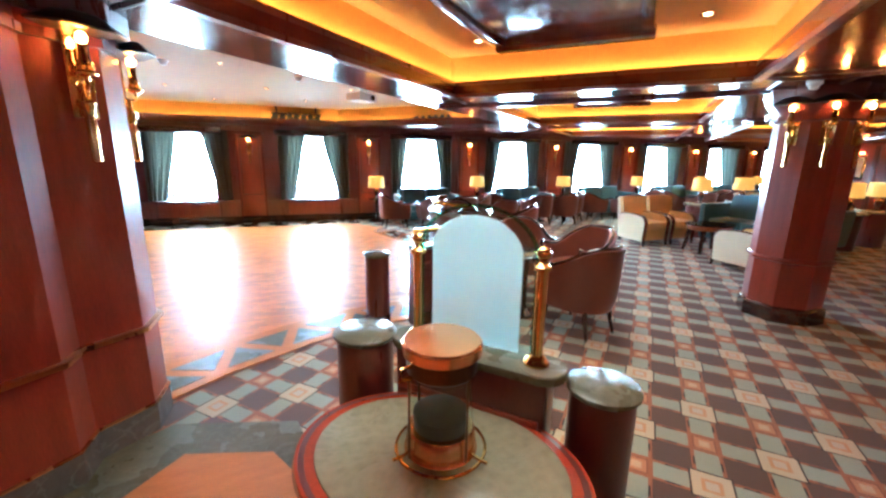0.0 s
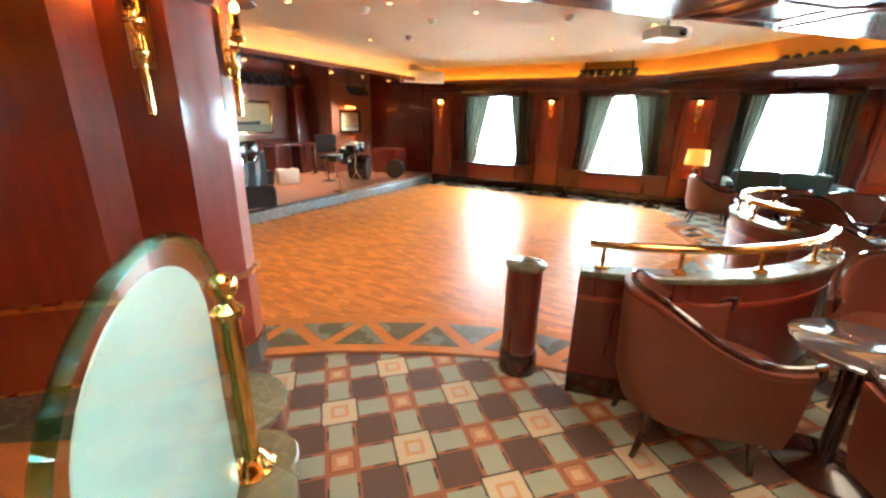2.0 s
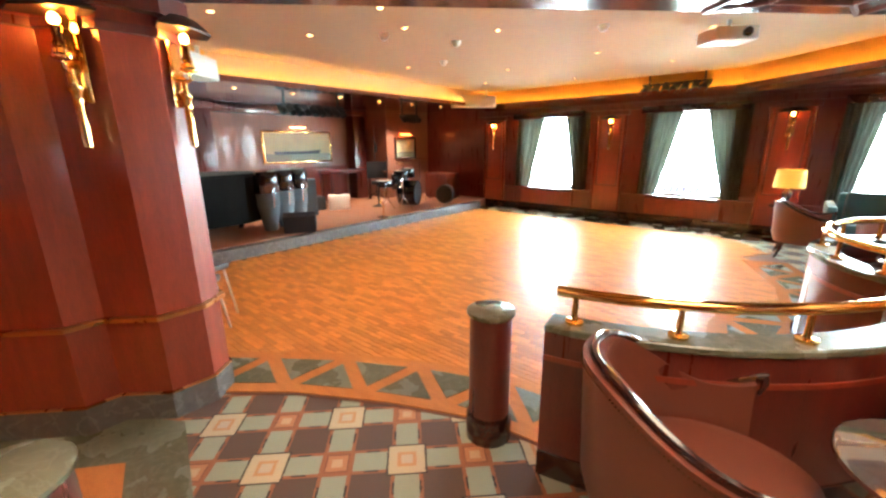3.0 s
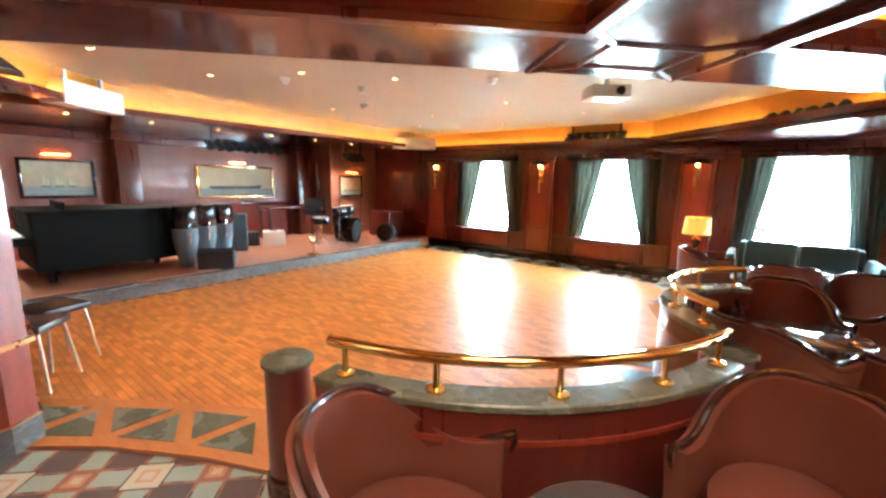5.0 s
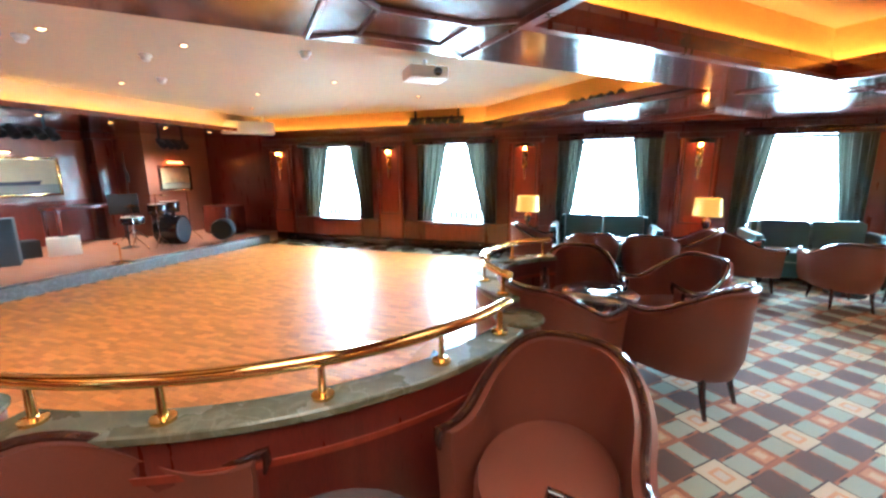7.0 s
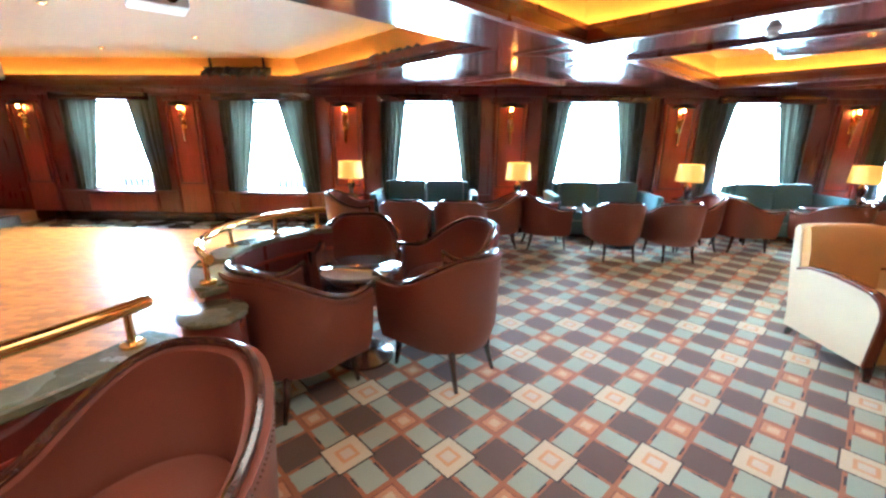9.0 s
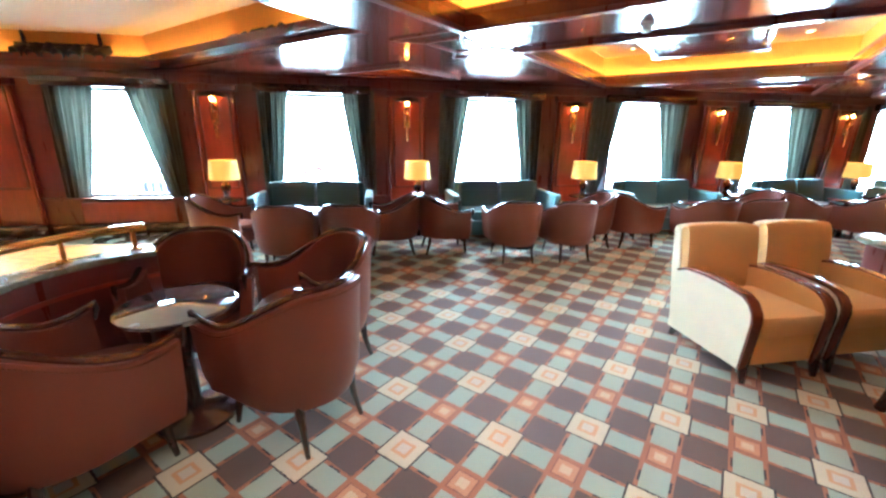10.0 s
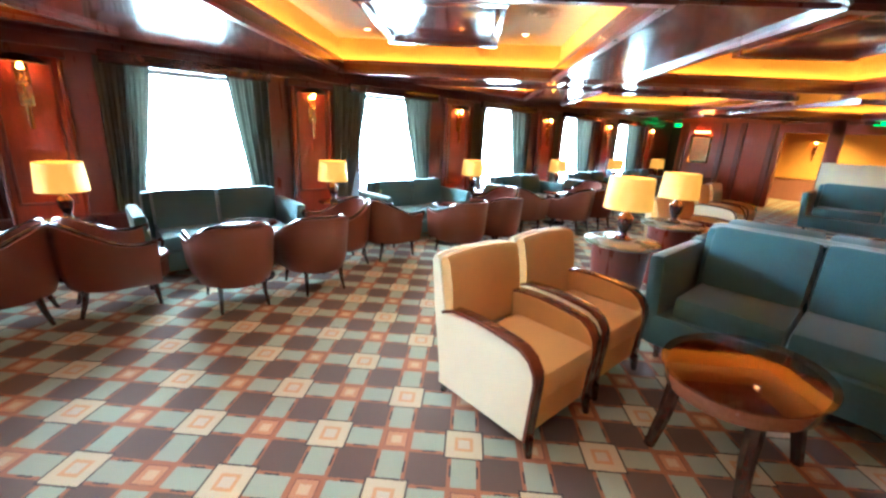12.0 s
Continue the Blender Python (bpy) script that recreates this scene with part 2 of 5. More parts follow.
CARPET_W, CARPET_L, CARPET_X, CARPET_Y = 0.485, 0.4825, 0.0, 0.02
M = {
    "carpet": carpet_mat(),
    "mahogany": mat("polished_mahogany", (0.11, 0.017, 0.01), 0.3, var=0.35, scale=3, stretch=(6, 6, 0.7), fine=40, bump=0.02, coat=0.6),
    "panel": mat("mahogany_panel", (0.24, 0.036, 0.015), 0.33, var=0.35, scale=3, stretch=(6, 6, 0.6), fine=40, bump=0.02, coat=0.5),
    "bead": mat("glossy_mahogany_bead", (0.14, 0.028, 0.018), 0.14, var=0.2, scale=5, stretch=(4, 4, 0.5), bump=0.0, coat=0.9),
    "beam": mat("lacquered_ceiling_wood", (0.105, 0.021, 0.012), 0.2, var=0.3, scale=2.5, stretch=(3, 3, 3), fine=30, bump=0.01, coat=0.8),
    "pale_panel": mat("rosy_wood_panel", (0.34, 0.15, 0.105), 0.35, var=0.15, scale=2, stretch=(5, 5, 0.5), fine=30, bump=0.01, coat=0.4),
    "ceiling": mat("glossy_cream_ceiling", (0.52, 0.39, 0.25), 0.8, spec=0.12, var=0.05, scale=1.2, fine=20, bump=0.02),
    "cove": mat("cove_amber", (0.85, 0.44, 0.05), 0.6, var=0.08, scale=2, fine=30, bump=0.01),
    "plank": mat("cherry_parquet", (0.56, 0.19, 0.034), 0.42, var=0.5, scale=5, stretch=(1, 6, 1), fine=50, bump=0.01, coat=0.15, island=0.9, spec=0.12),
    "plank_piece": mat("cherry_parquet_block", (0.56, 0.19, 0.034), 0.42, var=0.5, scale=5, stretch=(1, 6, 1), fine=50, bump=0.01, coat=0.15, rnd=0.9, spec=0.12),
    "subfloor": mat("dark_joint", (0.15, 0.05, 0.02), 0.6),
    "inlay": mat("orange_wood_inlay", (0.55, 0.2, 0.055), 0.22, var=0.2, scale=5, stretch=(1, 5, 1), bump=0.01, coat=0.5),
    "green": veined("green_marble", (0.125, 0.125, 0.078), (0.165, 0.16, 0.108), 0.27),
    "grey": veined("grey_marble", (0.13, 0.125, 0.115), (0.19, 0.185, 0.175), 0.25),
    "gold": mat("polished_brass", (0.83, 0.52, 0.16), 0.12, 1.0, var=0.08, scale=8, bump=0.0),
    "brass_edge": mat("dull_brass_edge", (0.5, 0.24, 0.09), 0.28, 1.0, var=0.2, scale=6, bump=0.0),
    "copper": mat("polished_copper", (0.85, 0.4, 0.16), 0.24, 1.0, var=0.1, scale=8, bump=0.0),
    "pale_metal": mat("dull_pale_metal", (0.5, 0.36, 0.28), 0.4, 0.7, var=0.1, bump=0.0),
    "chrome": mat("chrome", (0.75, 0.75, 0.76), 0.12, 1.0, var=0.03, bump=0.0),
    "leather": mat("oxblood_leather", (0.17, 0.05, 0.03), 0.33, var=0.1, scale=3, fine=220, bump=0.12, coat=0.15),
    "trim": mat("dark_polished_wood", (0.045, 0.015, 0.01), 0.16, var=0.3, scale=6, bump=0.0, coat=0.7),
    "arm_wood": mat("red_brown_arm_wood", (0.12, 0.032, 0.016), 0.2, var=0.3, scale=6, bump=0.0, coat=0.6),
    "teal": mat("teal_velvet", (0.04, 0.11, 0.12), 0.75, var=0.25, scale=7, fine=150, bump=0.08, sheen=0.35),
    "cream": mat("cream_fabric", (0.68, 0.58, 0.38), 0.85, var=0.06, scale=8, fine=300, bump=0.1, sheen=0.2),
    "ochre": mat("ochre_fabric", (0.64, 0.37, 0.11), 0.85, var=0.1, scale=8, fine=300, bump=0.1, sheen=0.2),
    "curtain": mat("grey_green_curtain", (0.075, 0.078, 0.06), 0.8, var=0.2, scale=5, stretch=(4, 4, 0.5), fine=180, bump=0.06, sheen=0.3),
    "black": mat("black_lacquer", (0.012, 0.012, 0.014), 0.12, var=0.2, bump=0.0, coat=0.5),
    "matte_black": mat("black_tolex", (0.02, 0.021, 0.024), 0.6, var=0.3, fine=120, bump=0.1),
    "cover": mat("black_piano_cover", (0.007, 0.007, 0.007), 0.8, var=0.3, scale=5, fine=90, bump=0.08, spec=0.12),
    "slate": mat("slate_grille_cloth", (0.06, 0.085, 0.1), 0.7, var=0.25, fine=200, bump=0.1),
    "grey_cloth": mat("grey_padded_cloth", (0.16, 0.21, 0.24), 0.8, var=0.25, scale=8, fine=120, bump=0.15),
    "white": mat("white_paint", (0.78, 0.77, 0.72), 0.45, var=0.04, bump=0.01),
    "frost": frost_mat("etched_glass_panel", (0.88, 1.0, 1.0)),
    "stage_floor": mat("stage_laminate", (0.4, 0.17, 0.09), 0.45, var=0.15, scale=3, stretch=(1, 6, 1), bump=0.02),
    "shade": mat("lamp_shade_linen", (0.76, 0.46, 0.12), 0.8, var=0.06, fine=200, bump=0.05, emit=(1.0, 0.46, 0.05), power=0.17),
    "bulb": mat("amber_bulb", (1, 0.7, 0.3), 0.4, emit=(1.0, 0.3, 0.03), power=14),
    "downlight": mat("downlight_glow", (1, 0.8, 0.5), 0.4, emit=(1.0, 0.66, 0.3), power=5),
    "peach": mat("cove_peach", (0.85, 0.6, 0.3), 0.6, var=0.06, scale=2, fine=30, bump=0.01),
    "strip": mat("amber_cove_light", (1, 0.6, 0.15), 0.5, emit=(1.0, 0.5, 0.06), power=7.5),
    "bronze": mat("dark_bronze", (0.12, 0.06, 0.025), 0.3, 1.0, var=0.2, bump=0.0),
    "hood": mat("blackened_bronze", (0.03, 0.016, 0.009), 0.45, 0.6, var=0.2, bump=0.0),
    "ember_bulb": mat("red_amber_bulb", (1, 0.5, 0.15), 0.4, emit=(1.0, 0.3, 0.025), power=50),
    "glow": mat("sconce_ember", (1, 0.3, 0.05), 0.4, emit=(1.0, 0.24, 0.03), power=11),
    "exit": mat("exit_sign_face", (0.1, 0.9, 0.2), 0.4, emit=(0.1, 1.0, 0.12), power=0.5),
    "sky": mat("bright_overcast", (0.9, 0.95, 1.0), 0.9, var=0.02, scale=0.1, bump=0.0, emit=(0.88, 0.95, 1.0), power=24.0),
    "deck": mat("pale_deck_paint", (0.6, 0.6, 0.56), 0.6, var=0.1),
    "red": mat("red_plastic", (0.6, 0.05, 0.03), 0.4, var=0.1),
    "yellow": mat("yellow_paint", (0.75, 0.6, 0.12), 0.5, var=0.1),
    "navy": mat("navy_paint", (0.03, 0.06, 0.2), 0.5, var=0.1),
    "paint_sea": mat("painted_sea", (0.42, 0.5, 0.47), 0.5, var=0.2, scale=8, stretch=(1, 1, 4)),
    "paint_sky": mat("painted_sky", (0.8, 0.78, 0.55), 0.5, var=0.15, scale=4),
    "paint_hull": mat("painted_hull", (0.1, 0.13, 0.18), 0.5, var=0.2),
    "oldpaint": mat("painted_canvas", (0.68, 0.6, 0.4), 0.5, var=0.3, scale=6),
    "glass": glass_mat("clear_glass"),
    "edge_glass": glass_mat("green_edge_glass", (0.6, 0.9, 0.8)),
    "dark_glass": glass_mat("smoked_glass", (0.72, 0.55, 0.42), 0.02),
}


# ---- mesh helpers ----
def box(bm, lo, hi, bevel=0.0, m=None):
    """A box between two corners, its edges rounded by bevel."""
    lo, hi = Vector(lo), Vector(hi)
    g = bmesh.ops.create_cube(bm, size=1)
    vs = g["verts"]
    bmesh.ops.transform(bm, verts=vs, matrix=Matrix.LocRotScale((lo + hi) / 2, None, hi - lo))
    if bevel:
        es = list({e for v in vs for e in v.link_edges})
        r = bmesh.ops.bevel(bm, geom=es, offset=bevel, segments=2, profile=0.6, affect="EDGES")
        vs = list({v for f in r["faces"] for v in f.verts} | {v for v in vs if v.is_valid})
    if m is not None:
        bmesh.ops.transform(bm, verts=vs, matrix=m)
    return bm


def lathe(bm, prof, n=24, at=(0, 0), sx=1.0, sy=1.0, turn=0.0, cap=True):
    """A turned body from (radius, z) pairs, which may be oval."""
    rings = []
    c, s = math.cos(turn), math.sin(turn)
    for r, z in prof:
        ring = []
        for k in range(n):
            a = 2 * math.pi * k / n
            px, py = r * sx * math.cos(a), r * sy * math.sin(a)
            ring.append(bm.verts.new((at[0] + c * px - s * py, at[1] + s * px + c * py, z)))
        rings.append(ring)
    for a, b in zip(rings, rings[1:]):
        for k in range(n):
            bm.faces.new((a[k], a[(k + 1) % n], b[(k + 1) % n], b[k]))
    if cap:
        bm.faces.new(rings[0][::-1]); bm.faces.new(rings[-1])
    return bm


def tube(bm, pts, r, n=8, radii=None):
    """A round bar along points."""
    pts = [Vector(p) for p in pts]
    rings, up = [], Vector((0, 0, 1))
    for k, p in enumerate(pts):
        d = (pts[min(k + 1, len(pts) - 1)] - pts[max(k - 1, 0)]).normalized()
        ref = up if abs(d.z) < 0.95 else Vector((1, 0, 0))
        a = d.cross(ref).normalized(); b = a.cross(d)
        rr = radii[k] if radii else r
        rings.append([bm.verts.new(p + rr * (math.cos(t) * a + math.sin(t) * b)) for t in (2 * math.pi * q / n for q in range(n))])
    for a, b in zip(rings, rings[1:]):
        for k in range(n):
            bm.faces.new((a[k], a[(k + 1) % n], b[(k + 1) % n], b[k]))
    bm.faces.new(rings[0][::-1]); bm.faces.new(rings[-1])
    return bm


def prism(bm, poly, z0, z1):
    """An upright block over a polygon."""
    a = [bm.verts.new((x, y, z0)) for x, y in poly]
    b = [bm.verts.new((x, y, z1)) for x, y in poly]
    n = len(poly)
    for k in range(n):
        bm.faces.new((a[k], a[(k + 1) % n], b[(k + 1) % n], b[k]))
    bm.faces.new(a[::-1]); bm.faces.new(b)
    return bm


def link(name, bm, material, smooth=True):
    bmesh.ops.recalc_face_normals(bm, faces=bm.faces)
    me = bpy.data.meshes.new(name)
    bm.to_mesh(me); bm.free()
    me.materials.append(M[material] if isinstance(material, str) else material)
    if smooth:
        for p in me.polygons:
            p.use_smooth = True
        me.set_sharp_from_angle(angle=radians(38))
    return new(name, me)


def part(name, bm, material, parent, label="", smooth=True):
    ob = link(name, bm, material, smooth)
    ob.parent = parent
    if label:
        tagged(ob, label)
    return ob


def thing(name, label, category, at=(0, 0, 0), rz=0.0, group="", kind=""):
    ob = new(name)
    ob.matrix_basis = pose(*at, 0, 0, rz)
    return tagged(ob, label, category, group, kind)


def solid(name, bm, material, label, category, kind="structure", smooth=False):
    return tagged(link(name, bm, material, smooth), label, category, "", kind)


def nb():
    return bmesh.new()


def arc(cx, cy, r, a0, a1, n):
    return [(cx + r * math.cos(radians(a0 + (a1 - a0) * k / n)), cy + r * math.sin(radians(a0 + (a1 - a0) * k / n))) for k in range(n + 1)]


def band(bm, inner, outer, z0, z1):
    """A curved wall or slab between two lines of equal length."""
    n = len(inner)
    v = [[bm.verts.new((p[0], p[1], z)) for p in line] for line, z in ((inner, z0), (outer, z0), (outer, z1), (inner, z1))]
    for k in range(n - 1):
        for a, b in ((0, 1), (1, 2), (2, 3), (3, 0)):
            bm.faces.new((v[a][k], v[a][k + 1], v[b][k + 1], v[b][k]))
    for k in (0, n - 1):
        bm.faces.new([v[a][k] for a in range(4)])
    return bm

# ---- plan ----
R2 = math.sqrt(2)
WALL_Y, END_X, STAGE_X, BACK_Y = 10.1, 18.5, -6.8, -6.0
PITCH, FIRST = 2.67, -2.38
WINDOW_X = [FIRST + PITCH * k for k in range(8)]
PIER_X = [1.62 + PITCH * k for k in range(-2, 7)]
BEAM_Z, TOP_Z = 2.23, 2.62
UV = lambda u, v: ((u - v) / R2, (u + v) / R2)


def clip(poly, a, b, c):
    """The part of a polygon where a*x + b*y <= c."""
    out = []
    for k, p in enumerate(poly):
        q = poly[(k + 1) % len(poly)]
        dp, dq = a * p[0] + b * p[1] - c, a * q[0] + b * q[1] - c
        if dp <= 0:
            out.append(p)
        if dp * dq < 0:
            t = dp / (dp - dq)
            out.append((p[0] + t * (q[0] - p[0]), p[1] + t * (q[1] - p[1])))
    return out


def room(poly, top=9.72):
    for a, b, c in ((0, 1, top), (1, 0, END_X), (0, -1, -BACK_Y), (-1, 0, 4.5)):
        poly = clip(poly, a, b, c)
        if len(poly) < 3:
            return []
    return poly


def grow(poly, d):
    """A convex polygon, running anticlockwise, with its edges moved out by d."""
    n, lines = len(poly), []
    for k in range(n):
        (x0, y0), (x1, y1) = poly[k], poly[(k + 1) % n]
        l = math.hypot(x1 - x0, y1 - y0)
        nx, ny = (y1 - y0) / l, -(x1 - x0) / l
        lines.append((nx, ny, nx * x0 + ny * y0 + d))
    out = []
    for k in range(n):
        a, b = lines[k - 1], lines[k]
        det = a[0] * b[1] - a[1] * b[0]
        out.append(((a[2] * b[1] - b[2] * a[1]) / det, (a[0] * b[2] - b[0] * a[2]) / det))
    return out


def ring(bm, poly, d0, d1, z0, z1):
    a, b = grow(poly, d0), grow(poly, d1)
    band(bm, a + a[:1], b + b[:1], z0, z1)


# ---- floors ----
bm = nb(); box(bm, (-9, BACK_Y, -0.3), (END_X + 4, WALL_Y + 0.4, -0.012)); solid("floor", bm, "subfloor", "dark subfloor under carpet and parquet", "floor")
DANCE = [(-3.78, 9.46), (-3.78, 3.2), (-2.6, 2.0), (-1.3, 2.15), (-0.84, 2.5), (-0.45, 2.82), (0.1, 3.14), (0.6, 3.36), (1.04, 3.42)]
DANCE += arc(0.71, 4.98, 1.66, -76, -14, 8) + arc(2.8, 5.62, 0.86, 238, 118, 8) + [(2.3, 7.2), (1.9, 8.3), (1.4, 9.1), (1.0, 9.5)]
bm = nb()
cells = [(-9, BACK_Y), (END_X + 3.5, BACK_Y), (END_X + 3.5, WALL_Y), (-9, WALL_Y)]
vs = [bm.verts.new((x, y, 0.0)) for x, y in cells]
bm.faces.new(vs)
solid("carpet", bm, "carpet", "brown carpet with diagonal bands of blue, cream and orange squares", "carpet")
bm = nb(); box(bm, (-3.9, 9.46, 0.0005), (1.3, WALL_Y - 0.03, 0.003)); solid("floor_border", bm, "green", "dark green marble floor border along the windows", "floor")
bm = nb(); prism(bm, DANCE[::-1], 0.001, 0.004); solid("dance_floor", bm, "subfloor", "glossy cherry parquet dance floor with marble border", "dance floor")


def inside(x, y, poly):
    hit = False
    for k in range(len(poly)):
        (x0, y0), (x1, y1) = poly[k - 1], poly[k]
        if (y0 > y) != (y1 > y) and x < (x1 - x0) * (y - y0) / (y1 - y0) + x0:
            hit = not hit
    return hit


# ---- window wall ----
WIN_W, WIN_0, WIN_1 = 1.16, 0.54, 2.0
wall = thing("wall_windows", "dark polished mahogany panelled wall with tall windows", "wall", kind="structure")
edges = [-7.2]
for x in WINDOW_X:
    edges += [x - WIN_W / 2, x + WIN_W / 2]
edges += [END_X + 1.1]
for k in range(0, len(edges), 2):
    bm = nb(); box(bm, (edges[k], WALL_Y, 0), (edges[k + 1], WALL_Y + 0.22, 2.8)); part("pier", bm, "mahogany", wall, smooth=False)
for x in WINDOW_X:
    bm = nb(); box(bm, (x - WIN_W / 2, WALL_Y, 0), (x + WIN_W / 2, WALL_Y + 0.22, WIN_0)); part("breast", bm, "mahogany", wall, smooth=False)
    bm = nb(); box(bm, (x - WIN_W / 2, WALL_Y, WIN_1), (x + WIN_W / 2, WALL_Y + 0.22, 2.8)); part("lintel", bm, "mahogany", wall, smooth=False)
bm = nb(); box(bm, (-4.2, WALL_Y - 0.03, 0.0), (END_X, WALL_Y - 0.002, 0.16), 0.006); part("skirting", bm, "trim", wall)
bm = nb(); box(bm, (-4.2, WALL_Y - 0.05, 2.09), (END_X, WALL_Y - 0.002, 2.2), 0.012); part("cornice", bm, "mahogany", wall)
bm = nb(); box(bm, (-4.2, WALL_Y - 0.035, 0.5), (END_X, WALL_Y - 0.002, 0.535), 0.006); part("dado_rail", bm, "mahogany", wall)


def frame_bars(bm, x0, x1, z0, z1, y, w=0.025, d=0.02):
    for a, b in (((x0, z0), (x1, z0 + w)), ((x0, z1 - w), (x1, z1)), ((x0, z0 + w), (x0 + w, z1 - w)), ((x1 - w, z0 + w), (x1, z1 - w))):
        box(bm, (a[0], y - d, a[1]), (b[0], y - 0.001, b[1]), 0.004)


for x in WINDOW_X:
    bm = nb(); box(bm, (x - 0.6, WALL_Y - 0.03, 0.06 + 0.12), (x + 0.6, WALL_Y - 0.002, 0.47), 0.012); part("panel", bm, "panel", wall)

for k, x in enumerate(WINDOW_X):
    w = thing("window_%d" % (k + 1), "tall bright window with white frame and tied-back curtains", "window", kind="structure")
    bm = nb()
    for lo, hi in (((x - 0.58, WIN_0), (x - 0.54, WIN_1)), ((x + 0.54, WIN_0), (x + 0.58, WIN_1)), ((x - 0.54, WIN_0), (x + 0.54, WIN_0 + 0.04)), ((x - 0.54, WIN_1 - 0.04), (x + 0.54, WIN_1))):
        box(bm, (lo[0], WALL_Y + 0.1, lo[1]), (hi[0], WALL_Y + 0.16, hi[1]), 0.006)
    casing = part("window_frame", bm, "white", w)
    bm = nb(); box(bm, (x - 0.54, WALL_Y + 0.125, WIN_0 + 0.04), (x + 0.54, WALL_Y + 0.131, WIN_1 - 0.04))
    pane = part("pane", bm, "glass", casing, smooth=False); pane.visible_shadow = False
    bm = nb(); box(bm, (x - 0.6, WALL_Y - 0.06, WIN_0 - 0.03), (x + 0.6, WALL_Y + 0.1, WIN_0 - 0.002), 0.008); part("window_sill", bm, "mahogany", w)


def curtain(x, edge_top, edge_bottom, outer, tie, seed):
    """One pleated curtain; its inner edge falls from edge_top to edge_bottom with the swag drawn out to the tie."""
    bm = nb()
    rows, cols = 18, 40
    grid = []
    for r in range(rows + 1):
        f = r / rows
        z = 2.07 - f * (2.07 - 0.545)
        s = f ** 1.15
        e = edge_top + (edge_bottom - edge_top) * (math.sin(min(1, s / tie) * math.pi / 2) if tie < 1 else s)
        line = []
        for c in range(cols + 1):
            g = c / cols
            px = e + (outer - e) * g
            amp = 0.02 * (0.6 + 0.4 * f)
            line.append(bm.verts.new((px, WALL_Y - 0.04 + amp * math.sin(g * 26 + seed) + 0.008 * math.sin(g * 61 + seed * 2 + f * 3), z)))
        grid.append(line)
    for a, b in zip(grid, grid[1:]):
        for c in range(cols):
            bm.faces.new((a[c], a[c + 1], b[c + 1], b[c]))
    bmesh.ops.solidify(bm, geom=bm.faces[:], thickness=0.006)
    return bm


OPEN = [(-2.44, -2.0, -2.78, -1.72), (0.16, 0.51, -0.15, 0.89), (2.61, 3.33, 2.42, 3.57), (5.25, 5.95, 5.03, 6.18),
        (7.81, 8.47, 7.52, 8.79), (10.35, 11.04, 10.27, 11.34), (12.8, 13.44, 12.78, 13.83), (15.39, 16.11, 15.31, 16.37)]
for k, (tl, tr, bl, br) in enumerate(OPEN):
    x = WINDOW_X[k]
    for side, et, eb, out in ((-1, tl, bl, min(x - 0.74, bl - 0.24)), (1, tr, br, max(x + 0.74, br + 0.24))):
        bm = curtain(x, et, eb, out, 1.0, k * 3 + side)
        cu = tagged(link("curtain", bm, "curtain"), "grey-green pleated curtain tied back beside a window", "curtain", "window curtains")
    bm = nb(); box(bm, (x - 0.8, WALL_Y - 0.14, 2.0), (x + 0.8, WALL_Y - 0.052, 2.12), 0.01)
    tagged(link("pelmet", bm, "trim"), "dark wood pelmet box above the curtains", "pelmet", "window pelmets")

# deck, rail and sea haze outside
bm = nb(); box(bm, (-12, WALL_Y + 0.23, -0.35), (24, 13.2, -0.05)); solid("deck", bm, "deck", "pale painted promenade deck outside the windows", "deck")
bm = nb(); box(bm, (-60, 17.0, -8), (140, 17.1, 12)); solid("backdrop", bm, "sky", "blown-out bright overcast sky beyond the deck", "sky")
rail = thing("deck_rail", "pale deck railing outside the windows", "railing")
for z in (0.62, 0.3):
    bm = nb(); tube(bm, [(-12, 12.9, z), (24, 12.9, z)], 0.03); part("bar", bm, "deck", rail)
for k in range(19):
    bm = nb(); tube(bm, [(-12 + 2 * k, 12.9, -0.05), (-12 + 2 * k, 12.9, 0.62)], 0.025); part("post", bm, "deck", rail)
for x in (-3.45, -0.04):
    lk = thing("deck_locker", "yellow-topped deck box with navy slats", "deck box", (x, 12.1, -0.15), group="deck boxes")
    bm = nb(); box(bm, (-0.4, -0.2, 0.1), (0.4, 0.2, 0.72), 0.02); part("body", bm, "white", lk)
    bm = nb(); box(bm, (-0.45, -0.24, 0.72), (0.45, 0.24, 0.8), 0.02); part("lid", bm, "yellow", lk)
    for q in range(6):
        bm = nb(); box(bm, (-0.35 + q * 0.125, -0.225, 0.2), (-0.29 + q * 0.125, -0.202, 0.7)); part("slat", bm, "navy", lk)
lb = thing("lifebuoy", "red and white lifebuoy on the deck rail", "lifebuoy", (2.52, 12.84, 0.5))
for q in range(8):
    bm = nb()
    tube(bm, [(0.24 * math.cos(a), 0, 0.24 * math.sin(a)) for a in (radians(q * 45 + 7.5 * s) for s in range(7))], 0.06)
    part("segment", bm, "red" if q % 2 else "white", lb)

